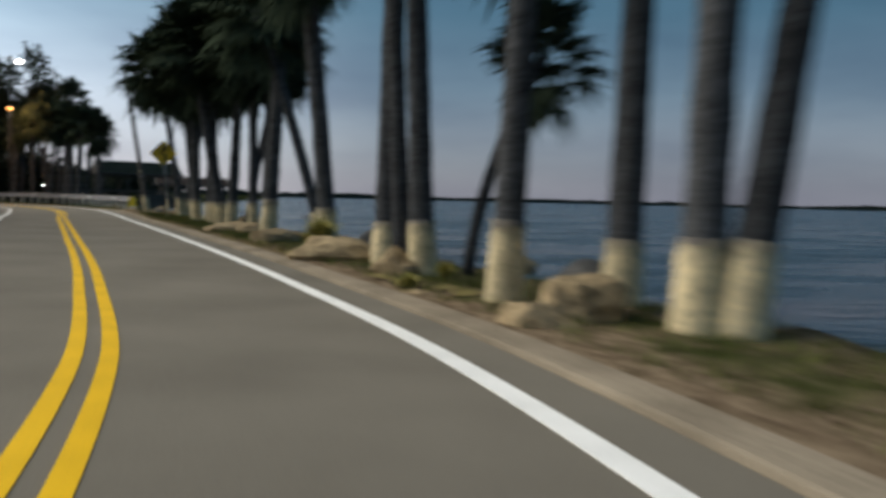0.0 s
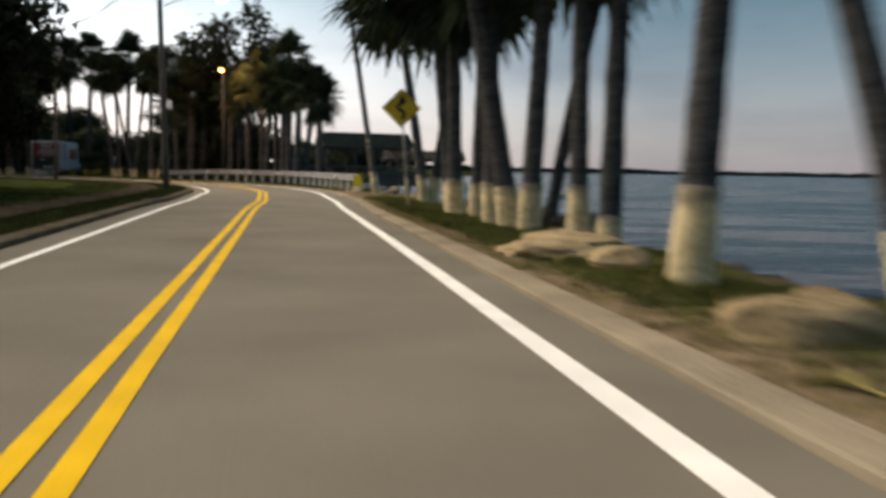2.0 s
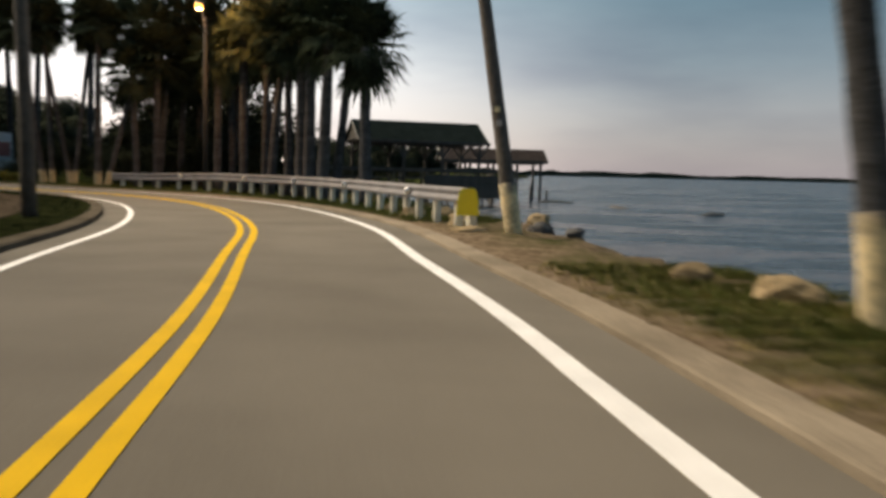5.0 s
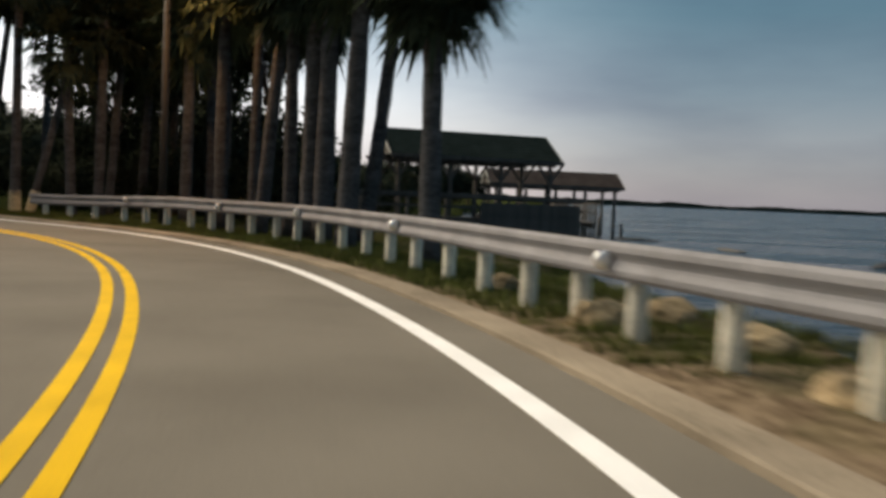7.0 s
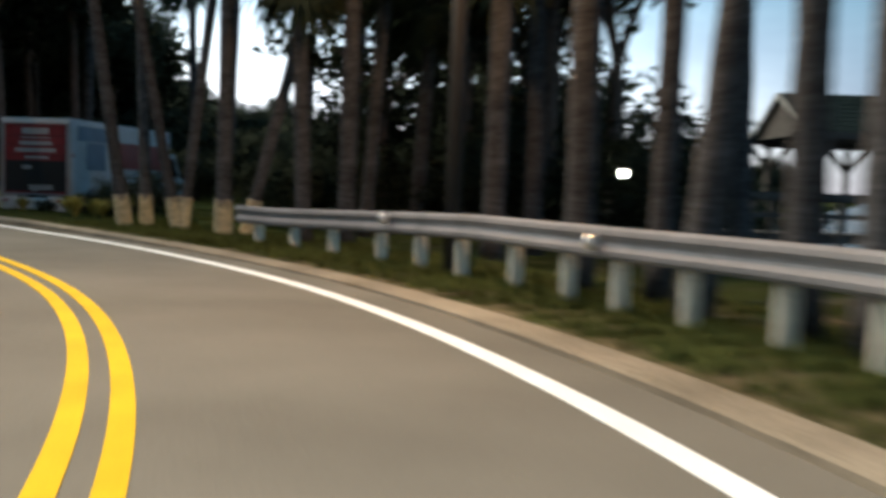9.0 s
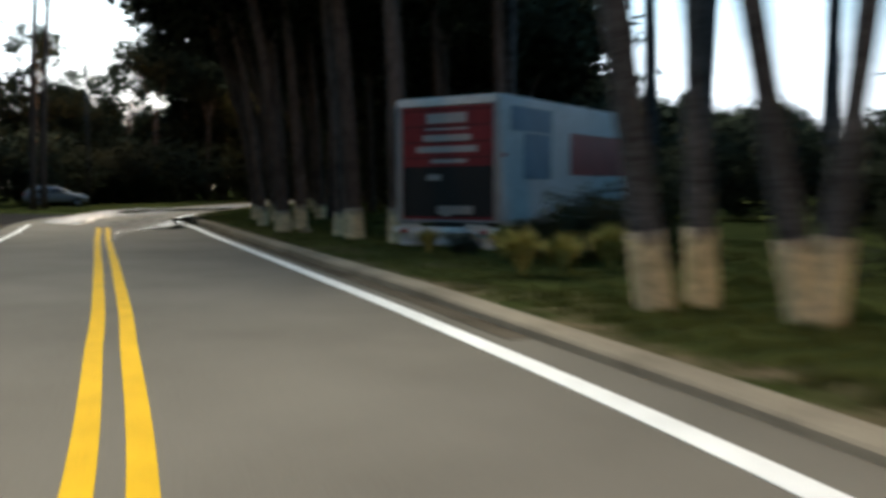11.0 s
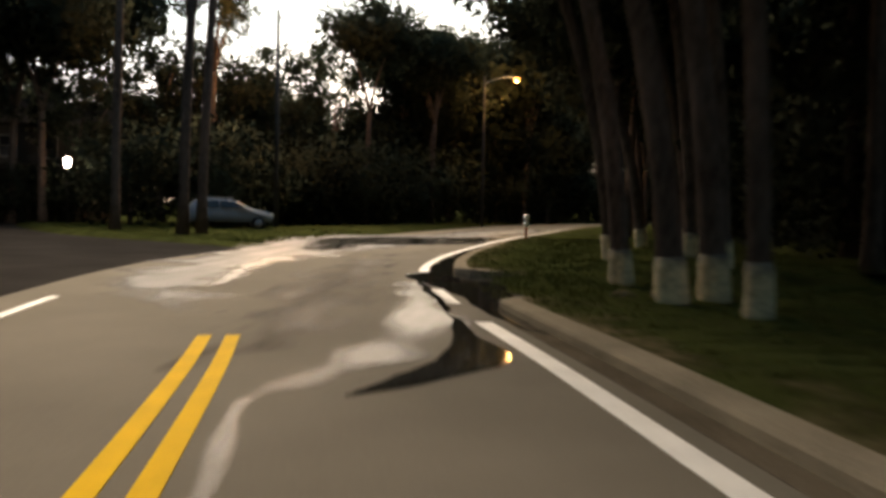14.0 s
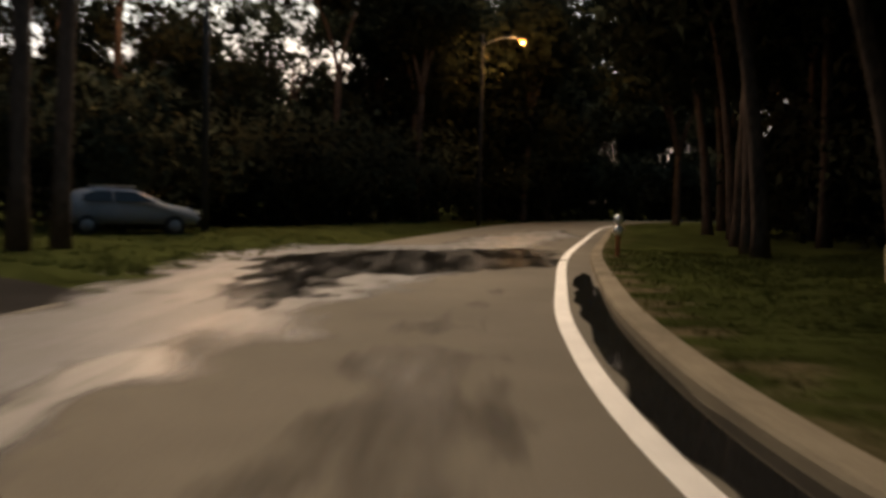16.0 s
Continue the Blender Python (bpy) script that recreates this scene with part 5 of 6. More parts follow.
for i, (x, y, s) in enumerate([(-7.73, 25.95, 0.92), (-7.9, 26.5, 0.6), (-6.4, 18.6, 0.4), (-5.8, 19.3, 0.35), (-50.5, 97.3, 0.6), (-49.4, 97.0, 0.7), (-51.8, 97.2, 0.6), (-54.0, 97.4, 0.5), (-49.75, 95.6, 0.7), (-49.3, 95.9, 0.6)]):
    spiky(x, y, s, i)


def fallen_frond(x, y, yaw, size, seed):
    g = random.Random(seed)
    z = float(surface_height(np.array([x]), np.array([y]))[0][0])
    ob = thing("fallen_frond", pose(x, y, z + 0.01, 0, 0, yaw), "dry straw-coloured palm frond lying on the verge", "palm frond", "fallen fronds")
    for b in range(11):
        a = (b / 10 - 0.5) * 1.3
        ln, w, z1 = size * g.uniform(0.7, 1.1), 0.012, g.uniform(0.01, 0.06)
        dx, dy = math.cos(a), math.sin(a)
        V = [(-dy * w, dx * w, 0.02), (dy * w, -dx * w, 0.02), (dx * ln * 0.6 + dy * w, dy * ln * 0.6 - dx * w, 0.03 + z1), (dx * ln * 0.6 - dy * w, dy * ln * 0.6 + dx * w, 0.03 + z1), (dx * ln, dy * ln, 0.015)]
        part("blade", mesh_of("frond_blade", V, [(0, 1, 2, 3), (3, 2, 4)], DRY_GRASS), ob)
    part("stalk", tube([(-size * 0.7, 0, 0.02), (0, 0, 0.03)], [0.014, 0.01], DRY_GRASS, 6, "frond_stalk"), ob)


for i, (x, y, yaw, size) in enumerate([(-6.5, 18.8, 80, 0.8), (-6.15, 18.0, 20, 0.7), (-6.7, 19.6, 130, 0.6), (-5.9, 17.2, 60, 0.8), (-8.0, 25.6, 100, 0.9), (-8.2, 26.0, 40, 0.8), (-8.4, 24.9, 75, 0.6),
                                       (-9.2, 29.0, 110, 0.6), (-8.9, 28.3, 20, 0.7), (-10.9, 36.2, 90, 0.6)]):
    fallen_frond(x, y, yaw, size, i)


# ---------------------------------------------------------------- guardrail
RAIL = dense([(-20.75, 68.95), (-22.68, 72.6), (-26.1, 79.35), (-29.45, 84.6), (-32.65, 87.3), (-37.1, 90.6), (-41.7, 92.5)], 0.2)
WPROF = [(0.0, 0.62), (0.034, 0.66), (0.04, 0.71), (0.004, 0.765), (-0.008, 0.795), (0.004, 0.825), (0.04, 0.88), (0.034, 0.93), (0.0, 0.97)]
POSTS = [0.12, 0.95, 2.5, 3.75, 5.0, 6.4, 8.0, 9.5, 11.05, 12.65, 14.1, 15.64, 17.24, 18.63, 19.7, 20.76, 21.85, 22.85, 24.2, 25.6, 26.9, 28.2, 29.5, 30.8, 32.0]


def dome(r, name):
    """a round prismatic button, its bulge towards -y"""
    bm = bmesh.new()
    bmesh.ops.create_uvsphere(bm, u_segments=16, v_segments=8, radius=r)
    bmesh.ops.scale(bm, vec=(1, 0.55, 0.95), verts=bm.verts)
    return mesh_bm(name, bm, REFLECTOR, True)


def guardrail():
    ob = thing("guardrail", pose(*RAIL[0], 0), "galvanised steel guardrail on short white timber posts", "guardrail")
    o = Vector((RAIL[0].x, RAIL[0].y, 0))
    T = []
    for i, p in enumerate(RAIL):
        d = (RAIL[min(i + 1, len(RAIL) - 1)] - RAIL[max(i - 1, 0)]).normalized()
        T.append((Vector((d.x, d.y, 0)), Vector((-d.y, d.x, 0))))
    cum = [0.0]
    for a, b in zip(RAIL, RAIL[1:]):
        cum.append(cum[-1] + (b - a).length)

    def sag(d):
        """The rail dips with the ground towards its far end."""
        return 0.15 * max(0.0, min(1.0, (d - 25.0) / 6.0))

    first = 0
    while first < len(RAIL) - 1:
        last = first
        while last < len(RAIL) - 1 and cum[last] - cum[first] < 3.81:
            last += 1
        end = min(last + 1, len(RAIL) - 1)
        V, F = [], []
        prof = WPROF + [(n - 0.012, z) for n, z in reversed(WPROF)]
        k = len(prof)
        for i in range(first, end + 1):
            lift = 0.0 if i < end or end == len(RAIL) - 1 else -0.004
            for n, z in prof:
                V.append(Vector((RAIL[i].x, RAIL[i].y, z - sag(cum[i]))) + T[i][1] * (n + lift) - o)
        for i in range(end - first):
            for j in range(k):
                a, b = i * k + j, i * k + (j + 1) % k
                F.append((a, b, b + k, a + k))
        F += [tuple(range(k)), tuple(range((end - first) * k + k - 1, (end - first) * k - 1, -1))]
        part("rail_section", mesh_of("rail_section", V, F, STEEL), ob)
        first = last
    post = tube([(0, 0, -0.3), (0, 0, 0.2), (0, 0, 0.8), (0, 0, 0.83)], [0.105, 0.1, 0.1, 0.07], POST_WHITE, 12, "guard_post", 0.03)
    for s in POSTS:
        i = min(range(len(cum)), key=lambda j: abs(cum[j] - s))
        p = Vector((RAIL[i].x, RAIL[i].y, 0)) - T[i][1] * 0.16 - o
        part("post", post, ob, "", pose(p.x, p.y, min(0.06, ground_z(p.x + o.x, p.y + o.y)) - sag(s)))
    disc = dome(0.1, "rail_reflector")
    for rx, ry in ((-22.68, 72.6), (-26.12, 79.4), (-29.6, 84.8), (-32.6, 87.25), (-37.15, 90.65)):
        i = min(range(len(RAIL)), key=lambda j: (RAIL[j] - Vector((rx, ry))).length)
        p = Vector((RAIL[i].x, RAIL[i].y, 0.79)) + T[i][1] * 0.085 - T[i][0] * 0.02 - o
        yaw = math.degrees(math.atan2(-T[i][0].x, T[i][0].y))
        part("reflector", disc, ob, "white reflector button", pose(p.x, p.y, p.z, 0, 0, yaw))
    yel = extrude([(-0.25, -0.3), (0.25, -0.3), (0.235, 0.0), (0.19, 0.24), (0.13, 0.3), (-0.13, 0.3), (-0.19, 0.24), (-0.235, 0.0)], 0.05, MARKER_YELLOW, "end_marker")
    part("end_marker", yel, ob, "bright yellow reflective end marker", pose(0.02, -0.12, 0.66, 0, 0, 10))
    part("post", post, ob, "", pose(0.12, -0.02, 0))


guardrail()


# ---------------------------------------------------------------- signs, poles, lamps
def curve_sign():
    ob = thing("road_sign", pose(-16.0, 53.55, 3.33, 0, 0, 8), "yellow diamond winding-road warning sign on a post", "road sign")
    q, r = 0.645, 0.05
    outline = []
    for k in range(4):
        a = math.pi / 2 * k
        c = (math.cos(a) * (q - r), math.sin(a) * (q - r))
        for j in range(-2, 3):
            outline.append((c[0] + r * math.cos(a + j * 0.35), c[1] + r * math.sin(a + j * 0.35)))
    part("panel", extrude(outline, 0.012, SIGN_YELLOW, "sign_panel"), ob)
    e = 0.6
    ring = []
    for k in range(4):
        a, b = math.pi / 2 * k, math.pi / 2 * (k + 1)
        p, s = (math.cos(a), math.sin(a)), (math.cos(b), math.sin(b))
        bar = [(p[0] * e, p[1] * e), (s[0] * e, s[1] * e), (s[0] * (e - 0.022), s[1] * (e - 0.022)), (p[0] * (e - 0.022), p[1] * (e - 0.022))]
        part("border", extrude(bar, 0.004, BLACK, "sign_border"), ob, "thin black border line", pose(0, -0.0085, 0))
    path = dense([(0.02, -0.36), (0.07, -0.27), (0.1, -0.18), (0.03, -0.1), (-0.08, -0.04), (-0.12, 0.05), (-0.04, 0.12), (0.05, 0.17), (0.04, 0.24)], 0.02)
    V, F = [], []
    for i, p in enumerate(path):
        d = (path[min(i + 1, len(path) - 1)] - path[max(i - 1, 0)]).normalized()
        n = Vector((-d.y, d.x)) * 0.052
        V += [(p.x + n.x, 0.0, p.y + n.y), (p.x - n.x, 0.0, p.y - n.y), (p.x + n.x, -0.004, p.y + n.y), (p.x - n.x, -0.004, p.y - n.y)]
    for i in range(len(path) - 1):
        a = i * 4
        F += [(a + 2, a + 6, a + 7, a + 3), (a, a + 2, a + 6, a + 4), (a + 1, a + 3, a + 7, a + 5)]
    part("arrow_shaft", mesh_of("arrow_shaft", V, F, BLACK), ob, "black winding arrow shaft", pose(0, -0.0075, 0))
    part("arrow_head", extrude([(0.17, 0.2), (0.0, 0.47), (-0.12, 0.19)], 0.005, BLACK, "arrow_head"), ob, "black arrow head", pose(0.02, -0.009, -0.01))
    bm = tube([(0.28, -0.2, -3.45), (0.045, -0.03, -0.55), (0, 0, 0.3)], [0.032, 0.03, 0.03], CHROME, 8, "sign_post")
    part("post", bm, ob, "thin metal post", pose(0, 0.045, 0))
    part("post_sleeve", tube([(0.284, -0.203, -3.5), (0.187, -0.133, -2.3)], [0.05, 0.048], LIMEWASH, 10, "post_sleeve", 0.02), ob, "white-painted post foot", pose(0, 0.045, 0))


curve_sign()


def utility_pole(x, y, height, lean, label, arms=0, girth=0.15, foot=False, heading_deg=0, tags=False):
    ob = thing("utility_pole", pose(x, y, ground_z(x, y) - 0.1, 0, 0, heading_deg), label, "utility pole", "roadside poles")
    top = Vector((lean[0], lean[1], height))
    part("shaft", tube([top * (i / 8) for i in range(9)], [girth * (1 - 0.045 * i) for i in range(9)], TIMBER, 12, "pole_shaft", 0.02), ob)
    for k in range(arms):
        p = top * ((height - 0.6 - 0.8 * k) / height)
        part("crossarm", box(1.9 - 0.5 * k, 0.1, 0.11, TIMBER, 0.012, False, "crossarm"), ob, "", pose(p.x, p.y - 0.15, p.z))
        for j in (-0.8, -0.35, 0.35, 0.8):
            part("insulator", tube([(0, 0, 0), (0, 0, 0.06), (0, 0, 0.16)], [0.035, 0.05, 0.03], CHROME, 8, "insulator"), ob, "", pose(p.x + j * (1 - 0.26 * k), p.y - 0.15, p.z + 0.05))
    if arms:
        part("transformer", tube([(0, 0, 0), (0, 0, 0.05), (0, 0, 0.75), (0, 0, 0.85)], [0.17, 0.2, 0.2, 0.12], STEEL, 14, "transformer"), ob, "grey transformer can", pose(0.35, 0, height - 2.6))
    if foot:
        part("painted_foot", tube([top * (i / 40) for i in range(6)], [girth * 1.1] * 6, LIMEWASH, 12, "painted_foot", 0.03), ob, "chalky limewash on the pole's foot")
    if tags:
        for zz, c in ((2.75, LIMEWASH), (2.45, BAR_WHITE)):
            p = top * (zz / height)
            part("tag", box(0.13, 0.012, 0.13, c, 0.004, False, "pole_tag"), ob, "pale metal tag", pose(p.x, p.y - girth * 0.98, p.z))
    return ob


utility_pole(-19.65, 68.35, 9.5, (-1.5, 0.1), "dark leaning timber pole with a limewashed foot", foot=True, girth=0.17, tags=True)
utility_pole(-30.3, 67.4, 12.5, (-0.35, 0.0), "tall timber pole beside the inland kerb", girth=0.17)
utility_pole(-45.2, 83.0, 11.2, (0.1, 0.0), "timber utility pole with crossarms and a transformer", arms=2, girth=0.15)


def cable(a, b, sag, label):
    a, b = Vector(a), Vector(b)
    pts = [a.lerp(b, t) - Vector((0, 0, sag * 4 * t * (1 - t))) for t in (i / 20 for i in range(21))]
    thing("overhead_cable", pose(0, 0, 0), label, "cable", "overhead cables", tube(pts, [0.018] * 21, WIRE, 6, "overhead_cable"))


cable((-30.5, 67.4, 12.0), (-44.5, 82.85, 10.6), 0.9, "thin black overhead cable between two poles")
cable((-30.5, 67.4, 11.4), (-45.9, 82.85, 10.6), 1.0, "thin black overhead cable between two poles")
cable((-30.5, 67.4, 12.0), (-38, 18, 12.5), 1.0, "thin black overhead cable along the road")
cable((-45.6, 82.85, 9.8), (-95, 100.0, 12.0), 1.3, "thin black overhead cable over the inland trees")


def street_lamp(x, y, height, arm, lens, color, watts, label, pole=True, base_at=None, size=0.2):
    """pole, bracket arm, cobra head with a glowing lens"""
    bx, by = base_at if base_at else (x - arm[0], y - arm[1])
    ob = thing("street_lamp", pose(bx, by, ground_z(bx, by) - 0.1), label, "street lamp", "street lamps")
    if pole:
        part("pole", tube([(0, 0, 0), (0, 0, height * 0.5), (0, 0, height + 0.2)], [0.13, 0.11, 0.08], WIRE, 12, "lamp_pole", 0.02), ob)
    dx, dy = x - bx, y - by
    part("arm", tube(bez(Vector((0, 0, height - 0.5)), Vector((dx * 0.5, dy * 0.5, height + 0.35)), Vector((dx * 0.9, dy * 0.9, height + 0.2)), 9), [0.03] * 9, STEEL, 8, "lamp_arm"), ob)
    ang = math.degrees(math.atan2(dy, dx))
    head = part("head", box(0.62, 0.26, 0.13, STEEL, 0.05, False, "lamp_head"), ob, "grey cobra-head housing", pose(dx, dy, height + 0.2, 0, 0, ang))
    bm = bmesh.new()
    bmesh.ops.create_uvsphere(bm, u_segments=16, v_segments=10, radius=size)
    bmesh.ops.scale(bm, vec=(1.1, 0.8, 0.75), verts=bm.verts)
    part("lens", mesh_bm("lamp_lens", bm, lens, True), ob, "glowing lens", pose(dx, dy, height + 0.09, 0, 0, ang))
    li = new("lamp_light", bpy.data.lights.new("lamp_light", "POINT"))
    li.data.energy, li.data.color, li.data.shadow_soft_size = watts, color, 0.15
    li.parent = ob
    li.matrix_basis = pose(dx, dy, height - 0.2)


street_lamp(-34.5, 86.5, 8.1, (1.1, -3.4), SODIUM, (1.0, 0.5, 0.18), 520, "lit orange sodium street lamp among palms")
street_lamp(-28.1, 69.2, 9.9, (0, 0), LED, (1.0, 0.9, 0.75), 120, "lit white street lamp on a timber pole's arm", False, (-30.35, 67.4), 0.15)
street_lamp(-109.5, 110.0, 10.8, (-2.0, 1.0), SODIUM, (1.0, 0.5, 0.2), 520, "lit street lamp in a gap of the woods")
street_lamp(-124.0, 133.3, 11.6, (0.0, 2.9), SODIUM, (1.0, 0.55, 0.18), 420, "lit orange street lamp beside foliage at the bend")


def post_lamp(x, y, z, label, globe=1.0):
    ob = thing("post_lamp", pose(x, y, ground_z(x, y) - 0.05), label, "post lamp")
    part("post", tube([(0, 0, 0), (0, 0, z - 0.2)], [0.05, 0.04], BLACK, 10, "lamp_post"), ob)
    bm = bmesh.new()
    bmesh.ops.create_uvsphere(bm, u_segments=16, v_segments=10, radius=0.2 * globe)
    bmesh.ops.scale(bm, vec=(0.8, 0.8, 1.3), verts=bm.verts)
    part("globe", mesh_bm("lamp_globe", bm, LED, True), ob, "glowing white globe", pose(0, 0, z))
    part("cap", tube([(0, 0, z + 0.24), (0, 0, z + 0.34)], [0.14, 0.03], BLACK, 10, "lamp_cap"), ob)


for lx, ly, lz in ((-35.3, 98.4, 1.8), (-34.55, 98.5, 1.8)):
    post_lamp(lx, ly, lz, "small lit white lamp beyond the palm grove", 0.35)
oak(-131.0, 126.5, 12.6, 1.2, 711, 0.24, (0.2, 0.3), 0, True, group="woods round the bend", low=0.6)
oak(-134.5, 132.0, 12.0, 1.2, 712, 0.24, (0.2, 0.3), 0, False, group="woods round the bend", low=0.6)
oak(-131.5, 139.0, 14.0, 1.5, 713, 0.26, (0.6, 0.4), 0, True, "tall dark tree arching towards the road past the bend", "woods round the bend", 4, 0.55)
post_lamp(70.0, 760.0, 1.7, "distant white light on the far shore", 2.6)
post_lamp(-111.6, 99.6, 3.1, "lit white garden lamp on a black post")

# two-button roadside delineator at the bend
ob = thing("delineator_post", pose(-93.15, 114.7, ground_z(-93.15, 114.7) - 0.05, 0, 0, 60), "orange delineator post with two white reflectors", "delineator")
part("post", box(0.09, 0.04, 1.28, ORANGE_POST, 0.01, True, "delineator_post"), ob)
disc = dome(0.12, "reflector_disc")
part("reflector", disc, ob, "round white reflector", pose(0, -0.035, 1.17))
part("reflector", disc, ob, "round white reflector", pose(0, -0.035, 0.92))


# ---------------------------------------------------------------- boathouses and dock
def boathouse(x, y, yaw, length, half, eave, rise, label, roofing, bays=5, brace=True):
    ob = thing("boathouse", pose(x, y, 0, 0, 0, yaw), label, "boathouse", "boathouses on the lagoon")
    L, t = length / 2, 0.09
    for sgn in (-1, 1):
        a = math.atan2(rise, half)
        w = math.hypot(half, rise) + 0.06
        bm = bmesh.new()
        bmesh.ops.create_cube(bm, size=1)
        bmesh.ops.scale(bm, vec=(length, w, t), verts=bm.verts)
        me = mesh_bm("roof_slope", bm, roofing)
        slope = part("roof_slope", me, ob, "dark shingled roof slope", pose(0, sgn * half / 2, eave + rise / 2, -sgn * math.degrees(a), 0, 0))
        rows = int(w / 0.3)
        for k in range(rows):
            part("shingle_course", box(length, 0.02, 0.02, roofing, 0, False, "shingle_course"), slope, "", pose(0, (k + 0.5) * w / rows - w / 2, t / 2 + 0.006))
        part("fascia", box(length + 0.04, 0.05, 0.2, TIMBER, 0.008, False, "fascia"), ob, "", pose(0, sgn * (half + 0.02), eave - 0.05))
        for e in (-1, 1):
            part("bargeboard", box(0.05, w, 0.12, FASCIA, 0.008, False, "bargeboard"), ob, "pale bargeboard", pose(e * (L + 0.03), sgn * half / 2, eave + rise / 2, -sgn * math.degrees(a), 0, 0))
    for e in (-1, 1):
        part("gable", extrude([(-half + 0.1, 0), (half - 0.1, 0), (0, rise - 0.1)], 0.04, TIMBER, "gable"), ob, "boarded gable", pose(e * (L - 0.15), 0, eave, 0, 0, 90))
    post = tube([(0, 0, -3.2), (0, 0, eave)], [0.13, 0.11], TIMBER, 10, "support_post", 0.02)
    for k in range(bays):
        px = -L + 0.5 + k * (length - 1.0) / (bays - 1)
        for sgn in (-1, 1):
            part("support_post", post, ob, "", pose(px, sgn * (half - 0.4), 0))
            if brace:
                for e in (-1, 1):
                    part("brace", box(0.13, 0.11, 1.3, TIMBER, 0.012, False, "brace"), ob, "", pose(px + e * 0.4, sgn * (half - 0.4), eave - 0.52, 0, e * 36, 0))
    for sgn in (-1, 1):
        part("beam", box(length - 0.4, 0.14, 0.24, TIMBER, 0.01, False, "beam"), ob, "", pose(0, sgn * (half - 0.4), eave - 0.13))
    return ob


boathouse(-29.0, 110.4, 26, 9.0, 2.3, 3.28, 1.35, "open boathouse with a dark green gabled roof on piles", ROOFING, 4)
boathouse(-24.9, 124.0, 14, 8.8, 1.9, 2.3, 0.95, "smaller open boathouse with a brown gabled roof on piles", BROWN_SHINGLE, 5, False)


def dock(name, x, y, yaw, length, width, z, label, rails=True):
    ob = thing(name, pose(x, y, z, 0, 0, yaw), label, "dock", "timber docks")
    n = int(length / 0.3)
    plank = box(0.27, width, 0.045, TIMBER, 0.006, False, "plank")
    for k in range(n):
        part("plank", plank, ob, "", pose(-length / 2 + (k + 0.5) * length / n, 0, 0))
    for sgn in (-1, 1):
        part("stringer", box(length, 0.09, 0.22, TIMBER, 0.01, False, "stringer"), ob, "", pose(0, sgn * (width / 2 - 0.1), -0.135))
        k = -length / 2 + 0.2
        while k < length / 2:
            part("support_post", tube([(0, 0, -3.2), (0, 0, 1.05 if rails else 0.2)], [0.09, 0.08], TIMBER, 9, "support_post", 0.02), ob, "", pose(k, sgn * (width / 2 + 0.02), 0))
            k += 1.9
        if rails:
            for hz in (0.5, 0.95):
                part("handrail", box(length, 0.05, 0.11, TIMBER, 0.008, False, "handrail"), ob, "", pose(0, sgn * (width / 2 + 0.1), hz))
    return ob


front = dock("dock", -29.0, 106.9, 26, 13.0, 1.5, 0.35, "weathered timber dock with handrails in front of the boathouse")
part("top_beam", box(13.2, 0.16, 0.2, TIMBER, 0.015, False, "top_beam"), front, "thick dark top rail", pose(0, -0.86, 1.05))
screen_board = box(0.19, 0.03, 1.5, TIMBER, 0.006, False, "screen_board")
for k in range(26):
    part("screen_board", screen_board, front, "", pose(1.15 + k * 0.2, -0.97, 0.02 * rng.uniform(-1, 1)))
dock("dock", -23.5, 115.8, 96, 13.0, 1.3, 0.3, "weathered timber dock running out between the boathouses")
dock("dock", -35.2, 102.2, 96, 9.0, 1.4, 0.35, "weathered timber walkway from the shore to the boathouse")
# boat lift cradle hull under the roof
ob = thing("boat_lift", pose(-26.0, 109.2, 0.0, 0, 0, 26), "dark covered boat cradle hanging under the boathouse", "boat lift")
part("cradle", box(4.2, 1.5, 0.7, TIMBER, 0.2, True, "cradle"), ob, "", pose(0, 0, 0.0))
for e in (-1.7, 1.7):
    part("sling", box(0.06, 1.6, 0.06, WIRE, 0.01, False, "sling"), ob, "", pose(e, 0, -0.02))
    part("hoist_cable", tube([(0, 0, 0.5), (0, 0, 3.0)], [0.02, 0.02], WIRE, 6, "hoist_cable"), ob, "", pose(e, 0, 0))
for i, (x, y) in enumerate([(-20.2, 124.0), (-21.6, 126.0)]):
    thing("mooring_pile", pose(x, y, -3.2), "lone dark mooring pile in the water", "mooring pile", "mooring piles",
          tube([(0, 0, 0), (0, 0, 3.2 + 0.3 * (i % 2))], [0.12, 0.1], TIMBER, 9, "mooring_pile", 0.02))
for i, (x, y, l) in enumerate([(-14.95, 113.4, 1.35), (-19.3, 121.8, 1.3), (-9.6, 105.6, 1.4)]):
    boulder(x, y, l, 0.35, 0.16, i + 170, DARK_ROCK, "low dark oyster bar just above the water", "oyster bars", -0.98)


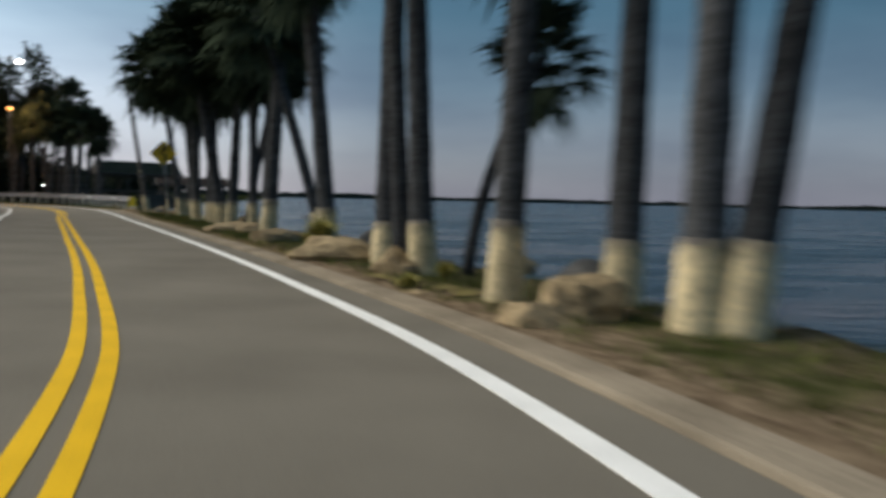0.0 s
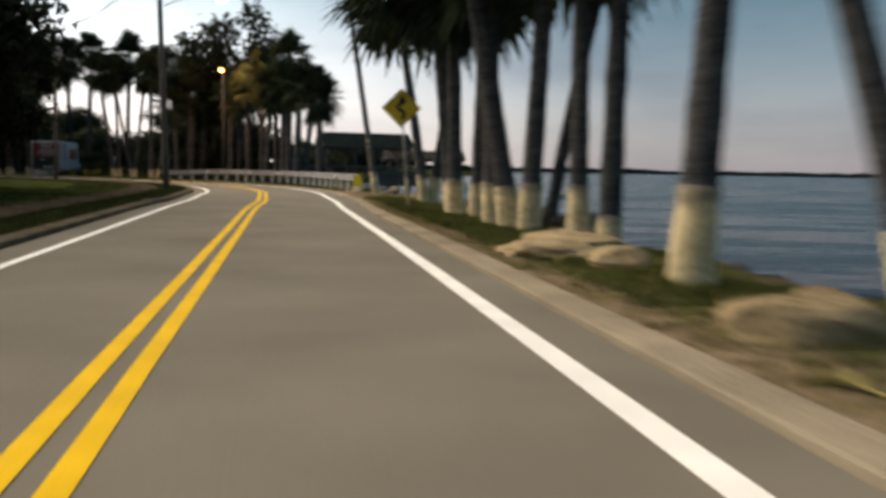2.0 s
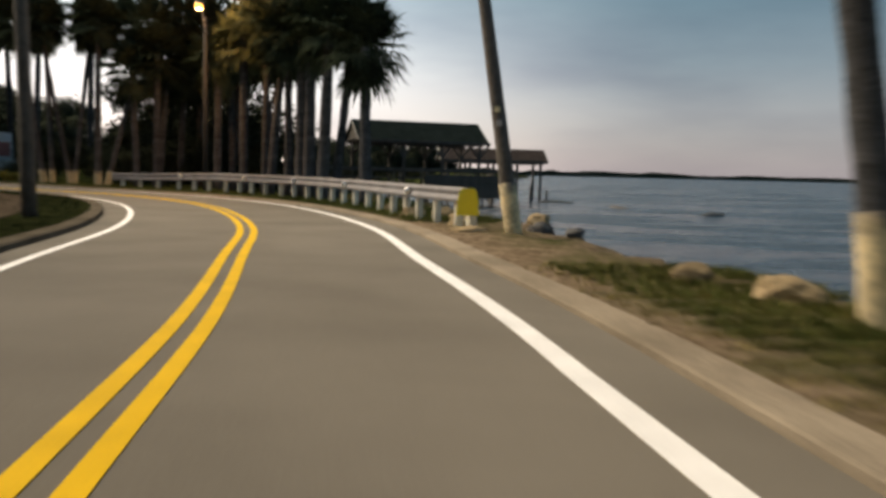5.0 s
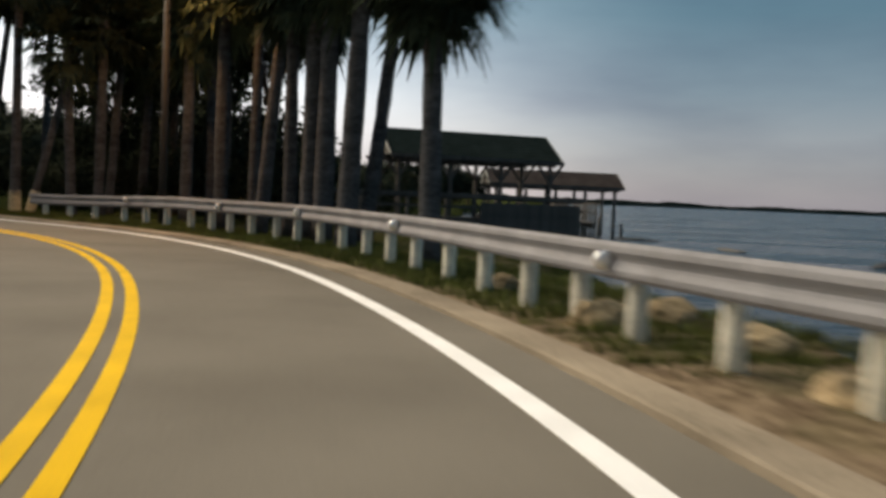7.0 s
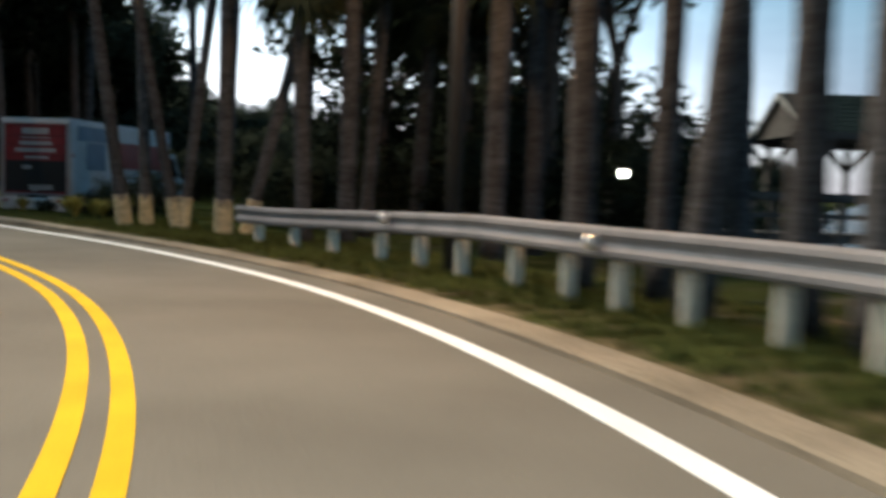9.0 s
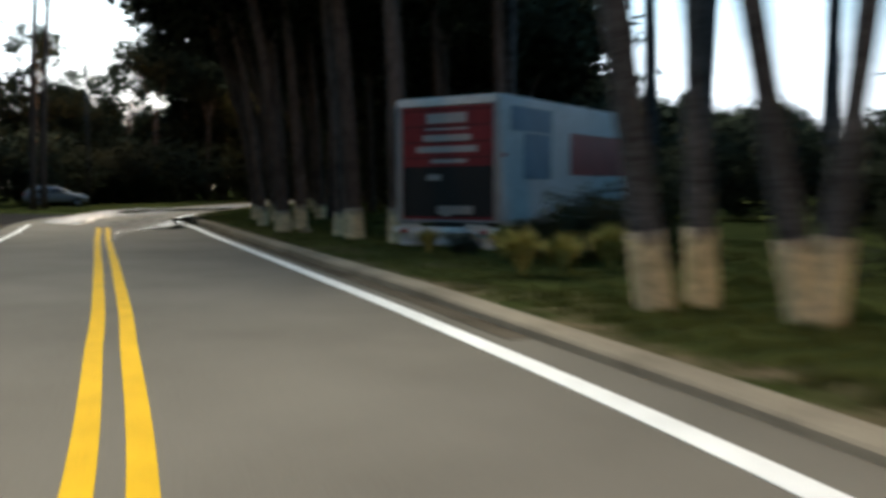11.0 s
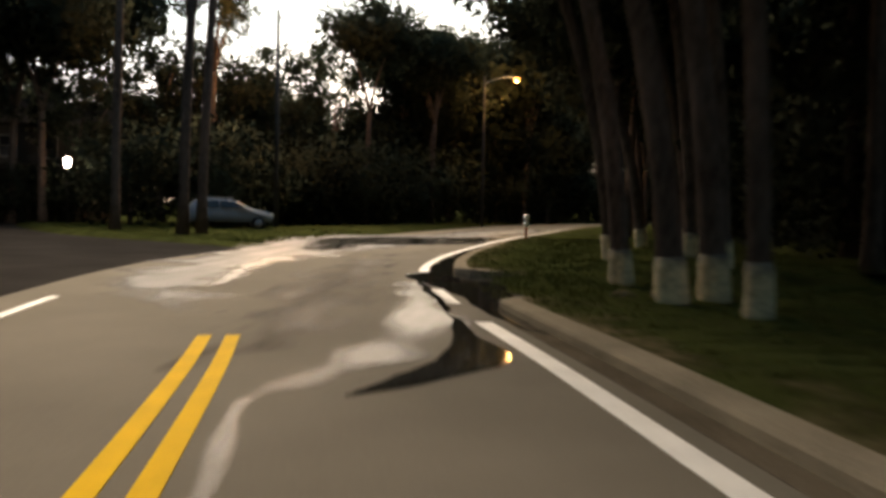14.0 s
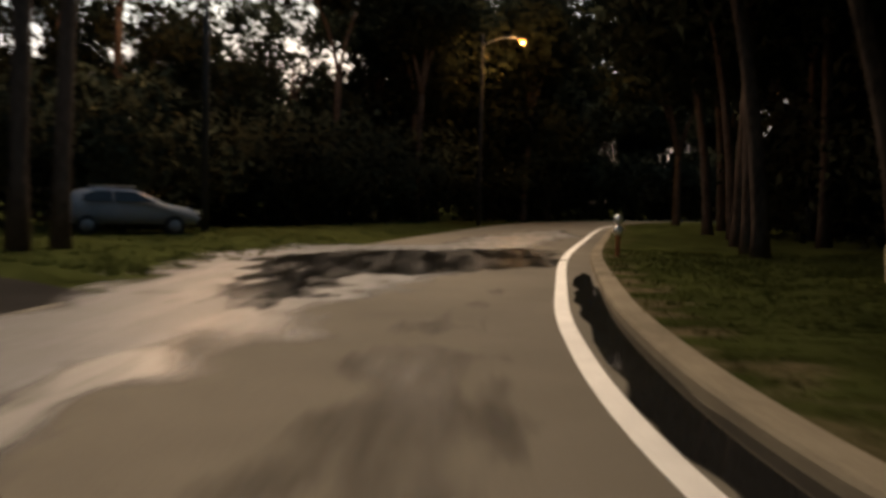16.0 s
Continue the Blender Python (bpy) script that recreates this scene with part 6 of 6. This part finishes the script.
# ---------------------------------------------------------------- house beyond the side road
def house(x, y, yaw):
    """front looks along -y in its own space"""
    ob = thing("house", pose(x, y, ground_z(x, y) - 0.1, 0, 0, yaw), "pale two-storey house with a dark roof behind garden trees", "house")
    w, d, e = 9.5, 7.0, 5.6
    part("wall", box(w, d, e, HOUSE_WALL, 0.03, True, "house_wall"), ob, "pale rendered wall")
    for sgn in (-1, 1):
        part("roof", box(w + 0.8, d / 2 + 0.9, 0.16, DARK_SHINGLE, 0.02, False, "house_roof"), ob, "dark shingled roof slope", pose(0, sgn * (d / 4 + 0.15), e + 0.85, -sgn * 24, 0, 0))
        part("gable", extrude([(-d / 2, 0), (d / 2, 0), (0, 1.55)], 0.1, HOUSE_WALL, "house_gable"), ob, "", pose(sgn * (w / 2 - 0.08), 0, e, 0, 0, 90))
    part("porch_roof", box(w - 1.5, 2.0, 0.14, DARK_SHINGLE, 0.02, False, "porch_roof"), ob, "dark porch roof", pose(0, -d / 2 - 0.95, 3.0, 8, 0, 0))
    for px in (-3.6, -1.2, 1.2, 3.6):
        part("porch_post", box(0.14, 0.14, 2.9, TIMBER, 0.012, True, "porch_post"), ob, "", pose(px, -d / 2 - 1.75, 0.05))
    for px, pz in ((-3.2, 4.3), (-1.1, 4.3), (1.1, 4.3), (3.2, 4.3), (-3.2, 1.6), (3.2, 1.6)):
        win = part("window", box(1.0, 0.06, 1.3, FASCIA, 0.01, False, "window_frame"), ob, "dark sash window", pose(px, -d / 2 - 0.02, pz))
        part("pane", box(0.84, 0.02, 1.14, GLASS_DARK, 0.004, False, "window_pane"), win, "", pose(0, -0.032, 0))
        part("glazing_bar", box(0.84, 0.02, 0.05, FASCIA, 0.004, False, "glazing_bar"), win, "", pose(0, -0.046, 0))
    part("door", box(0.95, 0.06, 2.05, TIMBER, 0.01, True, "house_door"), ob, "dark front door", pose(0, -d / 2 - 0.02, 0.1))


house(-124.5, 98.0, 95)
for i, (x, y) in enumerate(((-117.2, 94.6), (-118.0, 100.6))):
    oak(x, y, 6.6, 0.85, i + 730, 0.17, (0.2, 0.2), 0, "sparse", "small dark garden tree before the house", "garden trees", 3, 0.5)
for i, (x, y, q) in enumerate(((-117.6, 92.8, 1.5), (-117.2, 95.4, 1.2), (-117.9, 98.2, 1.4), (-117.4, 101.0, 1.7))):
    bush(x, y, q, i + 760, "dark garden shrub before the house", "garden shrubs")

# ---------------------------------------------------------------- far shore
def far_shore(points, height, seed, label):
    V, F = [], []
    P = dense(points, 12)
    for i, p in enumerate(P):
        hgt = height * (0.55 + 0.5 * noise.noise(Vector((i * 0.12, seed, 0))) + 0.3 * noise.noise(Vector((i * 0.5, seed, 2)))) + 1.5
        V += [(p.x, p.y, -1.2), (p.x, p.y, max(1.0, hgt)), (p.x * 1.02, p.y * 1.02, max(0.8, hgt * 0.8)), (p.x * 1.04, p.y * 1.04, -1.2)]
    for i in range(len(P) - 1):
        a = i * 4
        for j in range(3):
            F.append((a + j, a + j + 1, a + j + 5, a + j + 4))
    tagged(new("far_shore", mesh_of("far_shore", V, F, OAK_LEAF)), label, "far shore", "", "structure")


far_shore([(-140, 900), (60, 1250), (420, 1450), (900, 1400)], 7, 3, "low wooded shore across the lagoon")
far_shore([(900, 1500), (1500, 1300), (2000, 700), (2200, 0)], 8.5, 5, "distant wooded shore on the horizon")


# ---------------------------------------------------------------- vehicles
def wheel(parent, x, y, r, w, inner=0.6):
    tyre = tube([(-w / 2, 0, 0), (-w / 2 + 0.03, 0, 0), (w / 2 - 0.03, 0, 0), (w / 2, 0, 0)], [r * 0.9, r, r, r * 0.9], RUBBER, 24, "tyre")
    ob = part("wheel", tyre, parent, "", pose(x, y, r))
    rim = tube([(-w / 2 - 0.004, 0, 0), (w / 2 + 0.004, 0, 0)], [r * inner, r * inner], CHROME, 18, "rim")
    part("rim", rim, ob)
    part("hub", tube([(-w / 2 - 0.03, 0, 0), (w / 2 + 0.03, 0, 0)], [r * 0.2, r * 0.2], BLACK, 10, "hub"), ob)


def bars(parent, rows, y, mat, label):
    """rows of lettering that cannot be read: x, z, width, height"""
    for x, z, w, hgt in rows:
        part("lettering", box(w, 0.006, hgt, mat, 0.002, False, "lettering"), parent, label, pose(x, y, z))


def moving_truck():
    # rear face looks along -y in its own space
    ob = thing("moving_truck", pose(-55.17, 98.85, -0.04, 0, 0, 18), "white moving truck with a dark red rear door, parked on grass", "truck")
    W_, H_, L_, z0 = 2.5, 2.55, 7.4, 0.66
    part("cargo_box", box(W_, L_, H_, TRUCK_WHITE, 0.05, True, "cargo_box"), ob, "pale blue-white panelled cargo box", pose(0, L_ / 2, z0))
    for sgn in (-1, 1):
        part("corner_post", box(0.14, 0.06, H_ - 0.05, CHROME, 0.01, True, "corner_post"), ob, "pale rear corner post", pose(sgn * (W_ / 2 - 0.08), -0.02, z0))
    part("header", box(W_ - 0.1, 0.06, 0.16, TRUCK_PALE, 0.01, False, "header"), ob, "white rear header", pose(0, -0.025, z0 + H_ - 0.1))
    door = part("roll_door", box(W_ - 0.3, 0.03, H_ - 0.25, TRUCK_RED, 0.006, True, "roll_door"), ob, "dark red roll-up rear door", pose(0, -0.012, z0 + 0.05))
    for k in range(7):
        part("door_rib", box(W_ - 0.32, 0.012, 0.018, BLACK, 0.002, False, "door_rib"), door, "", pose(0, -0.02, 0.3 + k * 0.32))
    part("lower_panel", box(W_ - 0.34, 0.02, 1.02, BLACK, 0.006, True, "lower_panel"), door, "dark lower door panel", pose(0, -0.02, 0.06))
    bars(door, [(0.0, 2.06, 0.95, 0.2), (0.0, 1.84, 1.0, 0.04), (0.0, 1.66, 1.15, 0.13), (0.0, 1.43, 1.45, 0.13), (0.05, 1.19, 0.85, 0.08)], -0.022, BAR_WHITE, "pale lettering bars")
    bars(door, [(-0.3, 0.86, 0.34, 0.12), (0.2, 0.2, 0.85, 0.17)], -0.034, CHROME, "dull lettering bars")
    part("door_latch", box(0.2, 0.05, 0.1, CHROME, 0.01, False, "door_latch"), door, "metal latch", pose(0, -0.04, 0.12))
    part("bumper", box(W_ - 0.05, 0.16, 0.13, TRUCK_PALE, 0.02, False, "bumper"), ob, "white step bumper", pose(0, -0.1, 0.5))
    part("under_panel", box(W_ - 0.1, 0.05, 0.42, TRUCK_PALE, 0.02, False, "under_panel"), ob, "white apron under the bumper", pose(0, 0.02, 0.34))
    for sgn in (-1, 1):
        part("tail_light", box(0.5, 0.03, 0.06, REFLECTOR, 0.01, False, "tail_light"), ob, "pale reflective light strip", pose(sgn * 0.78, -0.2, 0.6))
        part("tail_lens", box(0.16, 0.03, 0.08, TAIL_RED, 0.01, False, "tail_lens"), ob, "red tail lens", pose(sgn * 0.95, -0.2, 0.47))
        part("side_marker", box(0.03, 0.1, 0.09, TAIL_RED, 0.008, False, "side_marker"), ob, "", pose(sgn * (W_ / 2 + 0.005), 0.1, 2.0))
        part("side_stripe", box(0.012, 3.7, 0.95, TRUCK_RED, 0.003, False, "side_stripe"), ob, "dull red side panel", pose(sgn * (W_ / 2 + 0.004), 5.1, 2.1))
        part("side_emblem", box(0.012, 1.3, 0.95, TRUCK_BLUE, 0.003, False, "side_emblem"), ob, "blue picture panel", pose(sgn * (W_ / 2 + 0.004), 1.6, 2.0))
        part("side_band", box(0.012, 1.9, 0.5, TRUCK_BLUE, 0.003, False, "side_band"), ob, "faded blue band", pose(sgn * (W_ / 2 + 0.004), 1.35, 2.75))
        part("skirt_rail", box(0.05, L_ - 0.1, 0.1, CHROME, 0.01, False, "skirt_rail"), ob, "", pose(sgn * (W_ / 2 - 0.02), L_ / 2, z0 - 0.02))
    part("number_plate", box(0.36, 0.02, 0.16, REFLECTOR, 0.006, False, "number_plate"), ob, "white plate with plain bars", pose(-0.68, -0.2, 0.39))
    part("chassis", box(0.9, L_ + 1.2, 0.2, BLACK, 0.02, False, "chassis"), ob, "", pose(0, L_ / 2 + 0.6, 0.52))
    cab = extrude([(0, 0.5), (2.0, 0.5), (2.05, 1.15), (1.35, 1.35), (0.95, 2.25), (0.0, 2.35)], 2.05, TRUCK_WHITE, "cab")
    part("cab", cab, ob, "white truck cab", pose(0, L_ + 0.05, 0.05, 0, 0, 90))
    for sgn in (-1, 1):
        part("cab_window", extrude([(0.2, 1.35), (1.2, 1.35), (0.88, 2.1), (0.2, 2.15)], 0.02, GLASS_DARK, "cab_window"), ob, "dark cab window", pose(sgn * 1.03, L_ + 0.05, 0.05, 0, 0, 90))
    part("windscreen", box(1.8, 0.02, 0.95, GLASS_DARK, 0.005, False, "windscreen"), ob, "dark windscreen", pose(0, L_ + 1.24, 1.85, 24, 0, 0))
    for sgn in (-1, 1):
        wheel(ob, sgn * 0.93, 1.5, 0.42, 0.28)
        wheel(ob, sgn * 0.93, L_ + 1.15, 0.42, 0.24)
    return ob


moving_truck()


def hatchback(m, paint, label):
    """body side along x, nose to +x"""
    ob = thing("car", m, label, "car", "parked cars")
    side = [(-1.95, 0.35), (-2.0, 0.75), (-1.9, 1.0), (-1.5, 1.38), (-0.9, 1.47), (0.1, 1.42), (0.95, 1.0), (1.75, 0.86), (2.02, 0.66), (2.0, 0.35)]
    bm = bmesh.new()
    bm.from_mesh(extrude(side, 1.7, paint, "car_body"))
    for v in bm.verts:
        if v.co.z > 1.1:
            v.co.y *= 0.8
        elif v.co.z < 0.5:
            v.co.y *= 0.96
    bmesh.ops.recalc_face_normals(bm, faces=bm.faces)
    bmesh.ops.bevel(bm, geom=bm.edges[:], offset=0.06, segments=3, affect="EDGES")
    part("body", mesh_bm("car_body", bm, paint, True), ob)
    for sgn in (-1, 1):
        for nm, o in (("rear_window", [(-1.42, 1.03), (-0.55, 1.03), (-0.55, 1.37), (-1.0, 1.37), (-1.35, 1.25)]), ("front_window", [(-0.48, 1.03), (0.72, 1.03), (0.12, 1.35), (-0.48, 1.37)])):
            part(nm, extrude(o, 0.02, GLASS_DARK, nm), ob, "dark side window", pose(0, sgn * 1.25, 0.07, sgn * 22, 0, 0))
        part("mirror", box(0.12, 0.16, 0.1, paint, 0.03, False, "mirror"), ob, "", pose(0.62, sgn * 0.92, 1.02))
        part("headlight", box(0.2, 0.3, 0.12, REFLECTOR, 0.04, False, "headlight"), ob, "clear headlight", pose(1.93, sgn * 0.6, 0.72))
        part("tail_light", box(0.1, 0.2, 0.3, TAIL_RED, 0.03, False, "tail_light"), ob, "red tail light", pose(-1.93, sgn * 0.66, 0.9))
        for x in (-1.25, 1.28):
            t = part("wheel", tube([(0, -0.1, 0), (0, -0.08, 0), (0, 0.08, 0), (0, 0.1, 0)], [0.28, 0.31, 0.31, 0.28], RUBBER, 22, "tyre"), ob, "", pose(x, sgn * 0.78, 0.31))
            part("rim", tube([(0, -0.105, 0), (0, 0.105, 0)], [0.19, 0.19], STEEL, 16, "rim"), t)
    part("windscreen", box(0.02, 1.2, 0.62, GLASS_DARK, 0.005, False, "windscreen"), ob, "dark windscreen", pose(0.58, 0, 1.24, 0, -62, 0))
    part("rear_bumper", box(0.16, 1.6, 0.26, BLACK, 0.05, False, "rear_bumper"), ob, "dark bumper", pose(-1.96, 0, 0.42))
    part("front_bumper", box(0.16, 1.6, 0.24, BLACK, 0.05, False, "front_bumper"), ob, "dark bumper", pose(1.97, 0, 0.42))
    part("roof_rail", box(1.3, 0.04, 0.04, CHROME, 0.01, False, "roof_rail"), ob, "", pose(-0.5, 0.55, 1.5))
    part("roof_rail", box(1.3, 0.04, 0.04, CHROME, 0.01, False, "roof_rail"), ob, "", pose(-0.5, -0.55, 1.5))
    return ob


hatchback(pose(-106.3, 106.3, 0.08, 0, 0, 84), CAR_SILVER, "silver-blue hatchback parked on the grass by the woods")
